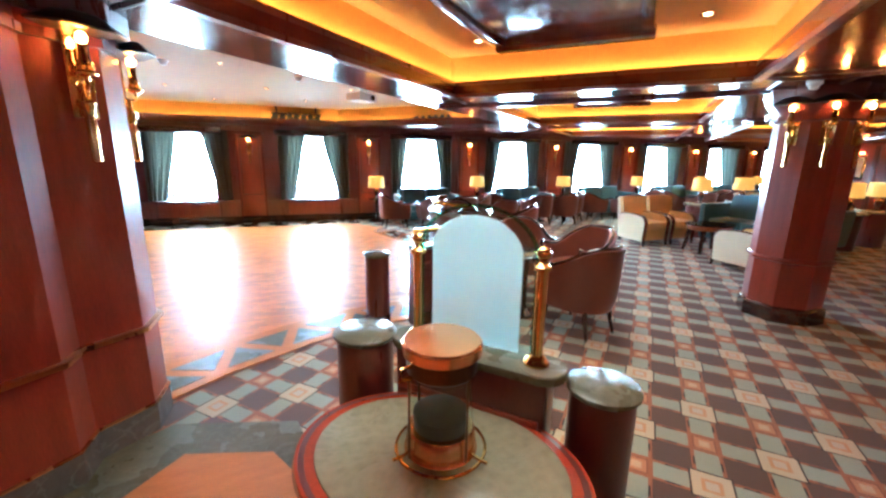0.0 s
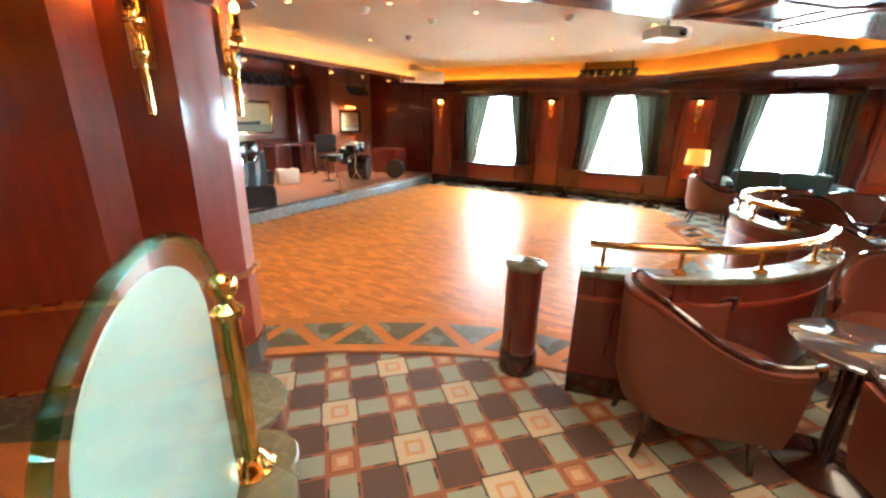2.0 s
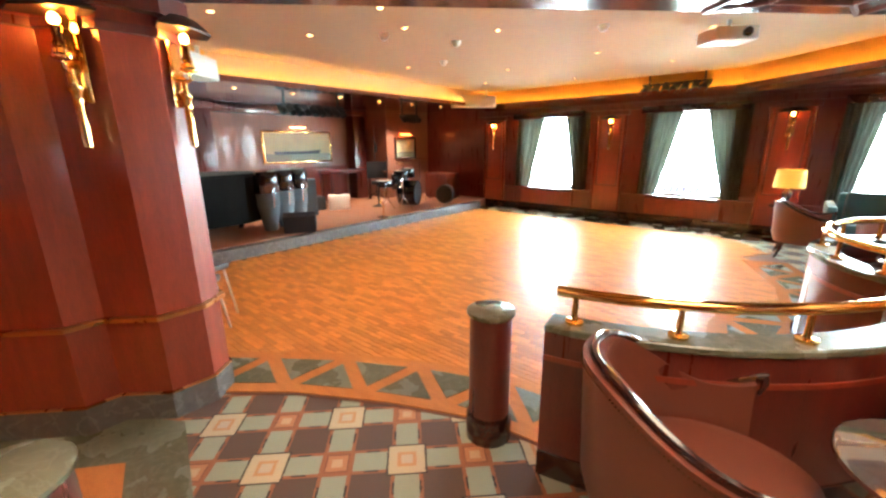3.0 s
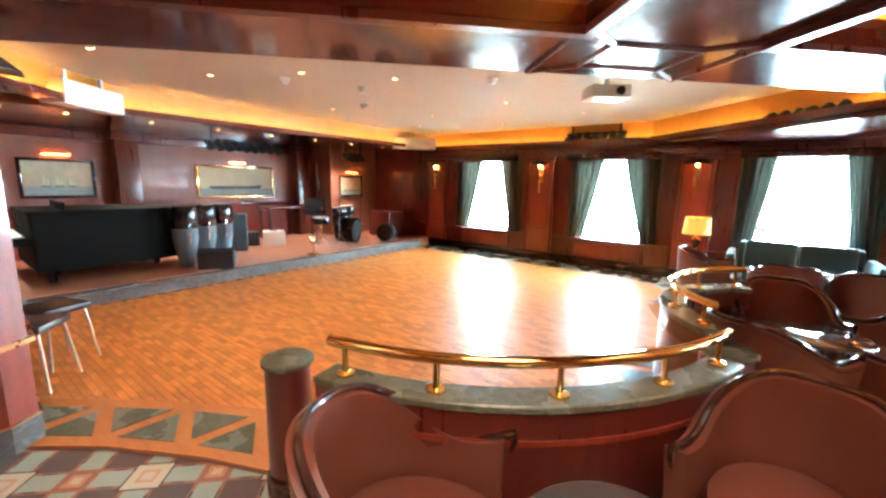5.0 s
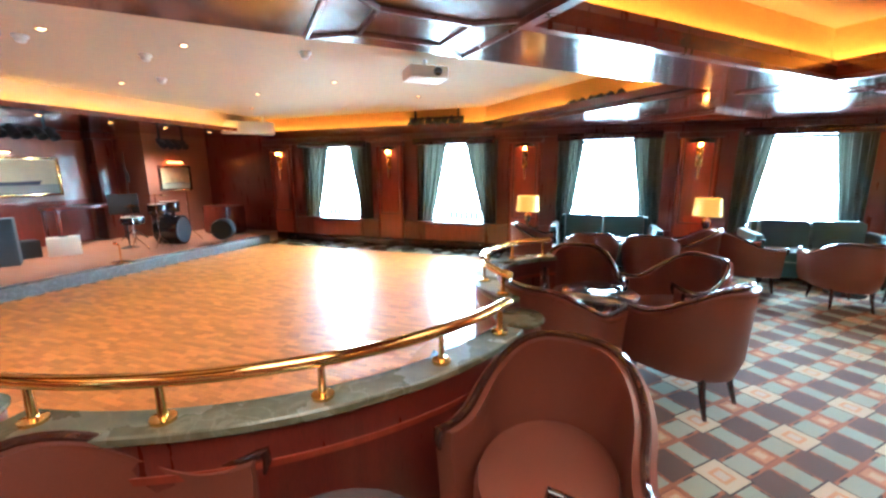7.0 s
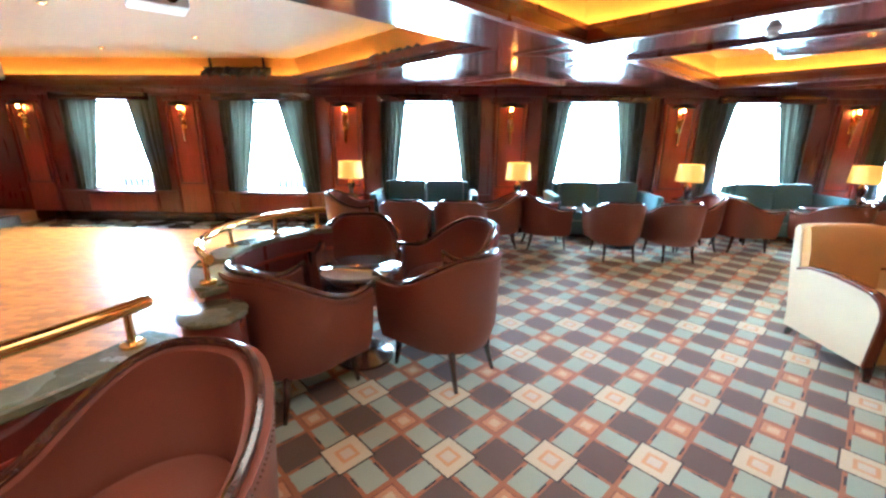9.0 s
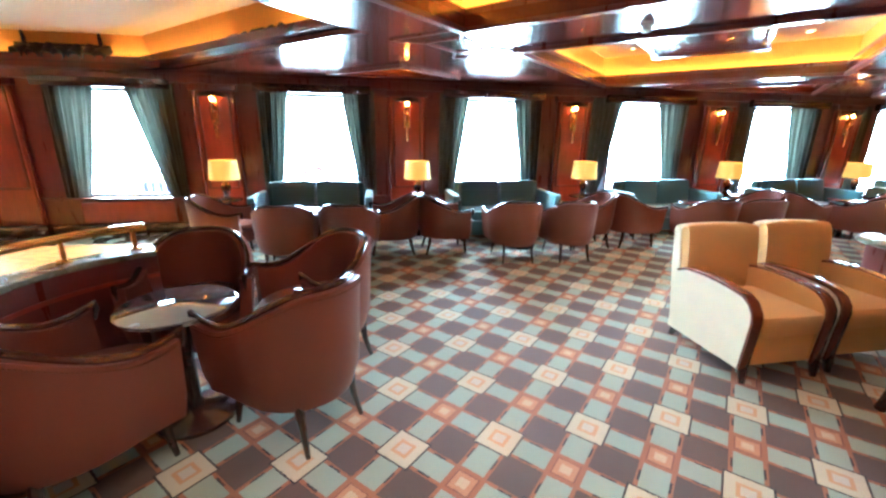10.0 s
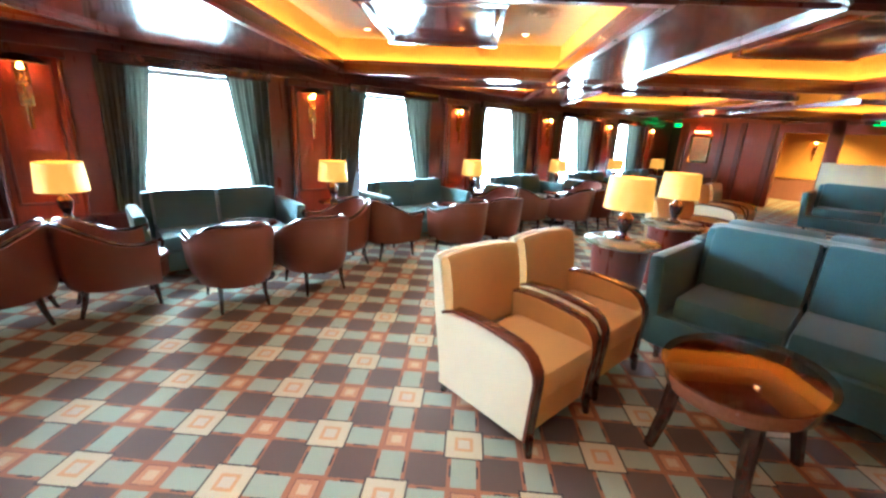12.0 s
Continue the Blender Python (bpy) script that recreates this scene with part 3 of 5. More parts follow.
# ---- other walls ----
bm = nb(); box(bm, (STAGE_X - 0.2, 0.5, 0), (STAGE_X, WALL_Y + 0.2, 2.8)); solid("wall_stage", bm, "pale_panel", "rosy polished wood wall behind the stage", "wall")
bm = nb(); box(bm, (-7.0, 0.3, 0), (-3.6, 0.5, 2.8)); solid("wall_wing", bm, "mahogany", "dark mahogany side wall of the stage", "wall")
bm = nb(); box(bm, (-3.6, 0.3, 0), (-3.4, 2.4, 2.8)); solid("wall_return", bm, "mahogany", "dark mahogany return wall beside the dance floor", "wall")
bm = nb(); box(bm, (-9, BACK_Y - 0.2, 0), (END_X + 4, BACK_Y, 2.8)); solid("wall_back", bm, "panel", "mahogany panelled inner wall of the lounge", "wall")
bm = nb(); box(bm, (-4.7, BACK_Y, 0), (-4.5, 0.3, 2.8)); solid("wall_entrance", bm, "panel", "mahogany panelled entrance wall", "wall")
end = thing("wall_end", "mahogany panelled far end wall with a lit opening", "wall", kind="structure")
for y0, y1, z0 in ((7.0, 9.5, 0), (BACK_Y, 3.2, 0), (3.2, 7.0, 1.98), (5.85, 6.12, 0)):
    bm = nb(); box(bm, (END_X, y0, z0), (END_X + 0.25, y1, 2.8)); part("panelling", bm, "panel", end, smooth=False)
bm = nb(); box(bm, (END_X + 0.9, 9.3, 0), (END_X + 1.1, WALL_Y + 0.2, 2.8)); part("passage_end", bm, "matte_black", end, smooth=False)
bm = nb(); box(bm, (END_X + 0.25, 9.3, 0), (END_X + 0.9, 9.5, 2.8)); part("passage_side", bm, "mahogany", end, smooth=False)
bm = nb(); box(bm, (END_X + 3.0, 2.5, 0), (END_X + 3.2, 8.0, 2.8)); part("foyer_wall", bm, "pale_panel", end, smooth=False)
for y0, y1 in ((2.5, 2.7), (7.8, 8.0)):
    bm = nb(); box(bm, (END_X + 0.25, y0, 0), (END_X + 3.0, y1, 2.8)); part("foyer_side", bm, "panel", end, smooth=False)
for y in (7.2, 7.9, 8.35, 9.35):
    bm = nb(); box(bm, (END_X - 0.06, y - 0.07, 0), (END_X - 0.001, y + 0.07, 2.2), 0.01); part("pilaster", bm, "mahogany", end)

# ---- ceilings ----
bm = nb(); box(bm, (-9, BACK_Y, TOP_Z), (END_X + 4, WALL_Y + 0.2, TOP_Z + 0.15)); solid("ceiling", bm, "ceiling", "glossy cream ceiling above the dance floor and coffers", "ceiling")
U = [(-2.78, 0.22), (1.17, 4.15), (5.1, 8.05), (9.0, 12.0), (12.95, 15.9), (16.85, 19.8)]
V = [(-0.9, 1.73), (-4.48, -1.85), (-8.06, -5.43), (-11.64, -9.01)]
beams, cove, trims, strips, coffers = nb(), nb(), nb(), nb(), []


def slab(poly, top=9.72):
    poly = room(poly, top)
    if len(poly) > 2:
        prism(beams, poly, BEAM_Z, BEAM_Z + 0.08)


def rect(u0, u1, v0, v1):
    return [UV(u0, v0), UV(u1, v0), UV(u1, v1), UV(u0, v1)]


slab(rect(-6, 24, 1.73, 2.47))
for (v0, v1), nxt in zip(V, V[1:] + [(-99, -12.5)]):
    slab(rect(-6, 24, nxt[1], v0))
    for (a0, a1), (b0, b1) in zip(U, U[1:]):
        slab(rect(a1, b0, v0, v1))
    for u0, u1 in U:
        p = room(rect(u0, u1, v0, v1))
        if len(p) > 2:
            coffers.append((p, (u0 + u1) / 2, (v0 + v1) / 2))
tri_out = [(3.78, 7.27), (6.23, 9.72), (1.33, 9.72)]
tri_in = [(4.1, 8.75), (4.85, 9.5), (3.35, 9.5)]
for k in range(3):
    q = [tri_out[k], tri_out[(k + 1) % 3], tri_in[(k + 1) % 3], tri_in[k]]
    prism(beams, q, BEAM_Z, BEAM_Z + 0.08)
coffers.append((tri_in, None, None))
box(beams, (0.9, 9.722, BEAM_Z), (END_X, WALL_Y, BEAM_Z + 0.08))
for p, cu, cv in coffers:
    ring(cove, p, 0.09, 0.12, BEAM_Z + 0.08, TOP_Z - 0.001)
    ring(strips, p, 0.02, 0.05, BEAM_Z + 0.082, BEAM_Z + 0.1)
    ring(trims, p, 0.0, 0.06, BEAM_Z - 0.035, BEAM_Z - 0.001)
    ring(trims, p, 0.002, 0.018, BEAM_Z + 0.08, BEAM_Z + 0.125)
# star mouldings where the beams cross
for a, b in zip(U, U[1:]):
    for v0, v1 in ((1.73, 2.47), (-1.85, -0.9)):
        u0, u1 = a[1], b[0]
        cu, cv = (u0 + u1) / 2, (v0 + v1) / 2
        c = UV(cu, cv)
        if c[1] > 9.3 or c[0] > END_X - 0.5 or c[1] < BACK_Y + 0.5 or c[0] < -4:
            continue
        lines = [((u0, v0), (u0, v1)), ((u1, v0), (u1, v1))]
        hu, hv = (u1 - u0) * 0.25, (v1 - v0) * 0.25
        sq = [(cu - hu, cv - hv), (cu + hu, cv - hv), (cu + hu, cv + hv), (cu - hu, cv + hv)]
        lines += [(sq[k], sq[(k + 1) % 4]) for k in range(4)]
        lines += [((u0, v0), sq[0]), ((u1, v0), sq[1]), ((u1, v1), sq[2]), ((u0, v1), sq[3])]
        for p, q in lines:
            p, q = Vector((*UV(*p), BEAM_Z)), Vector((*UV(*q), BEAM_Z))
            tube(trims, [p, q], 0.016, 6)
solid("ceiling_beams", beams, "beam", "dark lacquered wood ceiling beams on a diagonal grid", "ceiling beam")
solid("ceiling_coves", cove, "cove", "amber-coloured coves round the ceiling coffers", "ceiling cove")
solid("trim", trims, "mahogany", "raised wood mouldings along the ceiling beams", "moulding")
solid("cove_lights", strips, "strip", "amber strip lights hidden in the ceiling coves", "cove light")
# dance floor ceiling: edge beam, cove along three sides
DC = [(-0.9, 2.6), (3.78, 7.27), (0.95, 10.02), (-4.0, 10.02), (-4.0, 3.9), (-2.7, 2.6)]
bm, pale, sm = nb(), nb(), nb()
for k in (1, 2, 3, 4):
    a, b = Vector(DC[k]), Vector(DC[(k + 1) % 6])
    d = (b - a).normalized(); nrm = Vector((-d.y, d.x))
    o = lambda p, s: (p.x - nrm.x * s, p.y - nrm.y * s)
    face = pale if k == 3 else bm
    face.faces.new([face.verts.new((*q, z)) for q, z in ((o(a, 0.0), 2.33), (o(b, 0.0), 2.33), (o(b, -0.1), TOP_Z - 0.002), (o(a, -0.1), TOP_Z - 0.002))])
    prism(sm, [o(a, -0.1), o(b, -0.1), o(b, -0.125), o(a, -0.125)], 2.322, 2.335)
for face in (bm, pale):
    bmesh.ops.solidify(face, geom=face.faces[:], thickness=0.012)
solid("stage_cove", pale, "peach", "pale peach lit cove along the stage front", "ceiling cove")
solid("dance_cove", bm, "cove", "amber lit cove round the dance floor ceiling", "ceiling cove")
solid("dance_cove_light", sm, "strip", "amber strip light in the dance floor cove", "cove light")
bm = nb()
box(bm, (-4.0, 10.02, BEAM_Z), (0.9, WALL_Y, 2.32))
for k in (1, 2, 3, 4):
    a, b = Vector(DC[k]), Vector(DC[(k + 1) % 6])
    d = (b - a).normalized(); nrm = Vector((-d.y, d.x))
    o = lambda p, s: (p.x - nrm.x * s, p.y - nrm.y * s)
    prism(bm, [o(a, 0.03), o(b, 0.03), o(b, -0.18), o(a, -0.18)], 2.285, 2.32)
    prism(bm, [o(a, -0.18), o(b, -0.18), o(b, -0.155), o(a, -0.155)], 2.3205, 2.36)
solid("dance_frieze", bm, "beam", "dark wood ledge under the amber cove", "moulding")
bm = nb(); prism(bm, [(0.9, 10.0), (1.4, 9.72), (3.78, 7.3), (3.72, 7.23), (0.92, 9.95)], BEAM_Z, 2.28); solid("ceiling_edge", bm, "beam", "dark wood edge of the dance floor ceiling", "moulding")
bm = nb(); box(bm, (STAGE_X, 0.5, 2.3), (-4.05, WALL_Y, 2.4)); solid("stage_soffit", bm, "beam", "dark lacquered soffit over the stage", "soffit")

# ---- stage ----
bm = nb(); box(bm, (STAGE_X, 0.5, 0), (-3.95, WALL_Y, 0.17)); solid("stage", bm, "stage_floor", "low stage with warm wooden floor", "stage")
bm = nb(); box(bm, (-3.95, 2.6, 0), (-3.78, 9.6, 0.165), 0.015); solid("stage_edge", bm, "grey", "grey marble nosing along the stage front", "stage edge")

st_wall = thing("stage_bay", "mahogany stage bay beside the window wall", "wall", kind="structure")
bm = nb(); box(bm, (STAGE_X + 0.001, 8.62, 0.17), (-5.92, WALL_Y, 2.3)); part("bay_wall", bm, "pale_panel", st_wall, smooth=False)
for y in (4.72, 8.25):
    pl = thing("stage_pilaster", "dark mahogany pilaster on the stage wall", "pilaster", (STAGE_X, y, 0.17), group="stage pilasters")
    bm = nb(); box(bm, (0.001, -0.17, 0), (0.3, 0.17, 2.0), 0.012); part("shaft", bm, "mahogany", pl)
    bm = nb(); box(bm, (0.001, -0.22, 2.0), (0.36, 0.22, 2.125), 0.02); part("capital", bm, "mahogany", pl)
bm = nb(); box(bm, (STAGE_X + 0.001, 0.5, 0.95), (STAGE_X + 0.05, 8.0, 1.0), 0.01); solid("stage_dado", bm, "panel", "wooden dado rail on the stage wall", "dado rail", smooth=True)
bm = nb(); box(bm, (STAGE_X + 0.001, 0.5, 0.17), (STAGE_X + 0.02, 8.0, 0.95)); solid("stage_wainscot", bm, "panel", "mahogany wainscot along the stage wall", "panelling")
bm = nb(); box(bm, (STAGE_X + 0.001, 0.5, 2.12), (STAGE_X + 0.12, 8.0, 2.299), 0.03); solid("stage_cornice", bm, "mahogany", "dark wood cornice on the stage wall", "moulding", smooth=True)

# ---- pillars ----
def sconce(at, rz):
    s = thing("wall_sconce", "brass wall sconce with hooded amber bulb and long tail", "wall lamp", at, rz, "brass sconces")
    bm = nb(); lathe(bm, [(0.02, 0.168), (0.185, 0.162), (0.19, 0.17), (0.09, 0.225), (0.02, 0.235)], 6, (0, -0.085), 1, 0.5); part("hood", bm, "hood", s, "dark bronze six-sided hood")
    bm = nb(); box(bm, (-0.05, -0.014, -0.2), (0.05, -0.001, 0.2), 0.005); part("back_plate", bm, "gold", s)
    bm = nb(); lathe(bm, [(0.02, -0.03), (0.04, -0.02), (0.042, -0.01), (0.03, 0.0), (0.03, 0.018)], 14, (0, -0.075)); cup = part("cup", bm, "gold", s)
    bm = nb(); lathe(bm, [(0.014, 0.02), (0.026, 0.026), (0.026, 0.04), (0.02, 0.05), (0.02, 0.109)], 14, (0, -0.075)); part("candle", bm, "gold", cup)
    bm = nb(); lathe(bm, [(0.006, 0.11), (0.017, 0.118), (0.021, 0.132), (0.015, 0.15), (0.005, 0.158)], 12, (0, -0.075)); part("bulb", bm, "ember_bulb", cup)
    bm = nb(); tube(bm, [(0, -0.01, -0.06), (0, -0.04, -0.08), (0, -0.075, -0.06), (0, -0.076, -0.03)], 0.009, 8); part("bracket", bm, "gold", s)
    bm = nb(); lathe(bm, [(0.008, -0.4), (0.02, -0.392), (0.022, -0.2), (0.022, -0.16), (0.03, -0.15), (0.03, -0.13), (0.014, -0.12), (0.014, -0.06)], 14, (0, -0.04)); part("tail", bm, "gold", s)
    return s


def pillar(x, y, ap, lamps):
    p = thing("pillar", "octagonal mahogany pillar with brass sconces", "pillar", (x, y, 0), 22.5, "octagonal pillars")
    R = ap / math.cos(math.pi / 8)
    bm = nb(); lathe(bm, [(R, 0.0), (R, BEAM_Z - 0.3)], 8); part("shaft", bm, "panel", p)
    bm = nb(); lathe(bm, [(R + 0.03, 0), (R + 0.03, 0.14), (R + 0.002, 0.16)], 8); part("base", bm, "trim", p)
    bm = nb(); lathe(bm, [(R + 0.002, 0.6), (R + 0.025, 0.615), (R + 0.025, 0.635), (R + 0.002, 0.65)], 8); part("dado_band", bm, "panel", p)
    bm = nb(); lathe(bm, [(R + 0.002, BEAM_Z - 0.3), (R + 0.03, BEAM_Z - 0.28), (R + 0.03, BEAM_Z - 0.2), (R + 0.1, BEAM_Z - 0.1), (R + 0.12, BEAM_Z - 0.02), (R + 0.12, BEAM_Z - 0.001)], 8); part("capital", bm, "mahogany", p)
    for k in lamps:
        a = radians(k)
        sconce((x + ap * math.cos(a), y + ap * math.sin(a), 1.92), k + 90)


pier = [(-3.4, 0.55), (-1.55, 1.33), (-0.96, 1.94), (-0.96, 2.1), (-0.76, 2.29), (-0.76, 2.51), (-0.86, 2.64), (-1.25, 2.66), (-1.75, 2.45), (-3.55, 0.75)]
pr = thing("stepped_pier", "stepped dark mahogany pier with brass sconces beside the dance floor", "pillar", kind="structure")
bm = nb(); prism(bm, pier, 0.0, BEAM_Z + 0.08); part("shaft", bm, "panel", pr, smooth=False)
for nm, d0, z0, z1, mt in (("plinth", 0.012, 0.0, 0.16, "grey"), ("dado_band", 0.03, 0.61, 0.635, "brass_edge"), ("plinth_strip", 0.015, 0.162, 0.172, "brass_edge"), ("neck", 0.025, BEAM_Z - 0.2, BEAM_Z - 0.16, "mahogany"), ("capital", 0.06, BEAM_Z - 0.1, BEAM_Z - 0.002, "mahogany")):
    bm = nb(); prism(bm, grow(pier, d0), z0, z1); part(nm, bm, mt, pr, smooth=False)
sconce((-0.815, 2.2, 1.91), 44)
sconce((-0.805, 2.585, 1.91), 128)
pillar(4.8, 2.5, 0.31, (180, 225, 270))
for x in PIER_X:
    pl = thing("pilaster", "mahogany pilaster with raised panel between windows", "pilaster", (x, WALL_Y, 0), group="window pilasters")
    bm = nb(); box(bm, (-0.27, -0.06, 0), (0.27, -0.001, 2.09), 0.008); part("shaft", bm, "panel", pl)
    bm = nb(); frame_bars(bm, -0.21, 0.21, 0.66, 1.98, -0.06); part("moulding", bm, "mahogany", pl)
    bm = nb(); box(bm, (-0.31, -0.09, 2.0), (0.31, -0.001, 2.08), 0.015); part("capital", bm, "mahogany", pl)
    bm = nb(); box(bm, (-0.29, -0.075, 0), (0.29, -0.001, 0.17), 0.01); part("plinth", bm, "trim", pl)
    for q in (-1, 1):
        bm = nb(); tube(bm, [(q * 0.262, -0.062, 0.18), (q * 0.262, -0.062, 1.99)], 0.02, 10); part("edge_bead", bm, "bead", pl, "glossy rounded edge moulding")
    sconce((x, WALL_Y - 0.062, 1.76), 0)

# ---- railings, bollards, divider ----
def bollard(x, y, r, h, group="marble-topped bollards"):
    b = thing("bollard", "short round mahogany bollard with green marble top", "bollard", (x, y, 0), group=group)
    bm = nb(); lathe(bm, [(r, 0.0), (r, h - 0.03)], 28); part("drum", bm, "mahogany", b)
    bm = nb(); lathe(bm, [(r + 0.015, 0.0), (r + 0.015, 0.13), (r + 0.002, 0.15)], 28); part("base", bm, "trim", b)
    bm = nb(); lathe(bm, [(r + 0.008, h - 0.03), (r + 0.016, h - 0.02), (r + 0.016, h - 0.006), (r + 0.008, h)], 28); part("top", bm, "green", b)


for x, y, r, h in ((0.69, 3.33, 0.105, 0.725), (0.36, 1.67, 0.135, 0.74), (1.22, 1.005, 0.13, 0.68), (2.35, 4.87, 0.125, 0.72)):
    bollard(x, y, r, h)


def half_wall(line_in, line_mid, line_out, n_posts, name):
    w = thing(name, "curved mahogany half wall with green marble cap and brass rail", "railing", group="dance floor railings")
    mid = lambda a, b, t: [(p[0] + (q[0] - p[0]) * t, p[1] + (q[1] - p[1]) * t) for p, q in zip(a, b)]
    bm = nb(); band(bm, mid(line_in, line_out, 0.1), mid(line_in, line_out, 0.9), 0.0, 0.735); part("wall", bm, "mahogany", w)
    bm = nb(); band(bm, mid(line_in, line_out, 0.03), mid(line_in, line_out, 0.97), 0.0, 0.13); part("plinth", bm, "trim", w)
    bm = nb(); band(bm, mid(line_in, line_out, 0.06), mid(line_in, line_out, 0.94), 0.6, 0.625); part("bead", bm, "panel", w)
    bm = nb(); band(bm, line_in, line_out, 0.735, 0.77); bmesh.ops.bevel(bm, geom=bm.edges[:], offset=0.006, segments=1, affect="EDGES"); part("cap", bm, "green", w)
    bm = nb(); tube(bm, [(p[0], p[1], 0.905) for p in line_mid], 0.024, 10); part("handrail", bm, "gold", w)
    for k in range(n_posts):
        f = 0.03 + 0.94 * k / (n_posts - 1)
        p = line_mid[round(f * (len(line_mid) - 1))]
        bm = nb(); lathe(bm, [(0.038, 0.77), (0.038, 0.782), (0.014, 0.786), (0.012, 0.9)], 12, p); part("baluster", bm, "gold", w)


half_wall(arc(0.71, 4.98, 1.62, -80, -14, 24), arc(0.71, 4.98, 1.69, -79, -15, 24), arc(0.71, 4.98, 1.765, -80, -14, 24), 5, "rail_wall")
half_wall(arc(2.8, 5.66, 0.73, 232, 118, 24), arc(2.8, 5.66, 0.83, 230, 120, 24), arc(2.8, 5.66, 0.9, 232, 118, 24), 5, "rail_wall")

dv = thing("glass_divider", "low marble-capped divider with etched arched glass and brass posts", "divider", (0.795, 1.354, 0), -45.9)
bm = nb(); box(bm, (-0.35, -0.09, 0), (0.35, 0.09, 0.69), 0.01); part("wall", bm, "mahogany", dv)
bm = nb(); box(bm, (-0.33, -0.105, 0.5), (0.33, -0.091, 0.53), 0.004); part("moulding", bm, "panel", dv)
bm = nb(); box(bm, (-0.29, -0.105, 0.69), (0.29, 0.105, 0.73), 0.012)
for sx in (-0.31, 0.31):
    lathe(bm, [(0.1, 0.69), (0.105, 0.7), (0.105, 0.725), (0.1, 0.731)], 20, (sx, 0))
part("cap", bm, "green", dv)
for sx in (-0.283, 0.283):
    bm = nb(); lathe(bm, [(0.052, 0.732), (0.055, 0.742), (0.044, 0.752), (0.036, 0.765), (0.024, 0.775), (0.024, 1.13), (0.035, 1.135), (0.035, 1.15), (0.024, 1.158), (0.018, 1.165), (0.018, 1.18)], 24, (sx, 0)); part("post", bm, "gold", dv)
    bm = nb(); lathe(bm, [(0.003, 1.17)] + [(0.03 * math.sin(radians(a)), 1.2 - 0.03 * math.cos(radians(a))) for a in range(20, 180, 20)] + [(0.003, 1.23)], 24, (sx, 0)); part("finial", bm, "gold", dv)


def arch(hw, z0, z1, y0, y1, n=20):
    """An upright sheet with a rounded arch for its top."""
    bm = nb()
    rise = hw * 0.75
    pts = [(-hw, z0)] + [(-hw * math.cos(math.pi * k / n), z1 - rise + rise * math.sin(math.pi * k / n)) for k in range(n + 1)] + [(hw, z0)]
    a = [bm.verts.new((x, y0, z)) for x, z in pts]
    b = [bm.verts.new((x, y1, z)) for x, z in pts]
    bm.faces.new(a); bm.faces.new(b[::-1])
    for k in range(len(pts)):
        q = (k + 1) % len(pts)
        bm.faces.new((a[k], a[q], b[q], b[k]))
    return bm


g = part("glass_sheet", arch(0.262, 0.731, 1.37, -0.006, 0.006), "glass", dv, smooth=False)
part("etched_panel", arch(0.205, 0.765, 1.33, -0.0095, -0.0065), "frost", dv, "pale etched glass panel", smooth=False)
bm = nb(); pts = [(-0.262 * math.cos(math.pi * k / 20), 0, 1.37 - 0.1965 + 0.1965 * math.sin(math.pi * k / 20)) for k in range(21)]
tube(bm, [(-0.262, 0, 0.735)] + pts + [(0.262, 0, 0.735)], 0.009, 6); part("glass_rim", bm, "edge_glass", dv)

# ---- oval planter table with storm lantern ----
OV = math.atan2(-0.66, 0.75)
ot = thing("oval_table", "oval mahogany table with inset marble top", "table", (0.52, 1.02, 0))
bm = nb(); lathe(bm, [(0.46, 0.0), (0.48, 0.1), (0.5, 0.38), (0.52, 0.42), (0.54, 0.44), (0.545, 0.48), (0.53, 0.5), (0.47, 0.5)], 48, (0, 0), 1, 0.74, OV); part("body", bm, "mahogany", ot)
bm = nb(); lathe(bm, [(0.545, 0.44), (0.555, 0.47), (0.545, 0.497), (0.47, 0.503), (0.465, 0.49)], 48, (0, 0), 1, 0.74, OV, False); part("rim", bm, mat("red_mahogany_rim", (0.38, 0.055, 0.02), 0.22, var=0.3, scale=4, bump=0.0, coat=0.6), ot)
bm = nb(); lathe(bm, [(0.468, 0.49), (0.468, 0.508), (0.46, 0.511)], 48, (0, 0), 1, 0.74, OV); part("top", bm, veined("sage_marble", (0.3, 0.28, 0.17), (0.325, 0.305, 0.195), 0.25, 1.6), ot, "sage green veined marble top")
ja = thing("storm_lantern", "glass storm lantern with copper lid and base", "lantern", (0.55, 1.065, 0.511))
bm = nb(); lathe(bm, [(0.125, 0.0), (0.135, 0.01), (0.13, 0.02), (0.128, 0.03), (0.124, 0.085), (0.118, 0.095)], 36); part("base", bm, "copper", ja)
bm = nb(); tube(bm, [(0.165 * math.cos(radians(a)), 0.165 * math.sin(radians(a)), 0.008) for a in range(0, 361, 10)], 0.006, 6); part("foot_ring", bm, "gold", ja, "thin brass ring round the foot")
for a in (70, 190, 310):
    c, q = math.cos(radians(a)), math.sin(radians(a))
    bm = nb(); tube(bm, [(0.13 * c, 0.13 * q, 0.02), (0.165 * c, 0.165 * q, 0.012), (0.19 * c, 0.19 * q, 0.012)], 0.006, 6); part("foot_lug", bm, "gold", ja)
bm = nb(); lathe(bm, [(0.12, 0.095), (0.112, 0.2), (0.116, 0.32)], 36, cap=False); part("jar", bm, "glass", ja)
bm = nb(); lathe(bm, [(0.1, 0.096), (0.102, 0.15), (0.085, 0.162), (0.03, 0.17)], 24); part("potpourri", bm, "matte_black", ja, "dark filling inside the jar")
bm = nb(); lathe(bm, [(0.118, 0.315), (0.125, 0.322), (0.126, 0.378), (0.12, 0.384)], 36, cap=False); part("neck_band", bm, "bronze", ja, "dark bronze band under the lid")
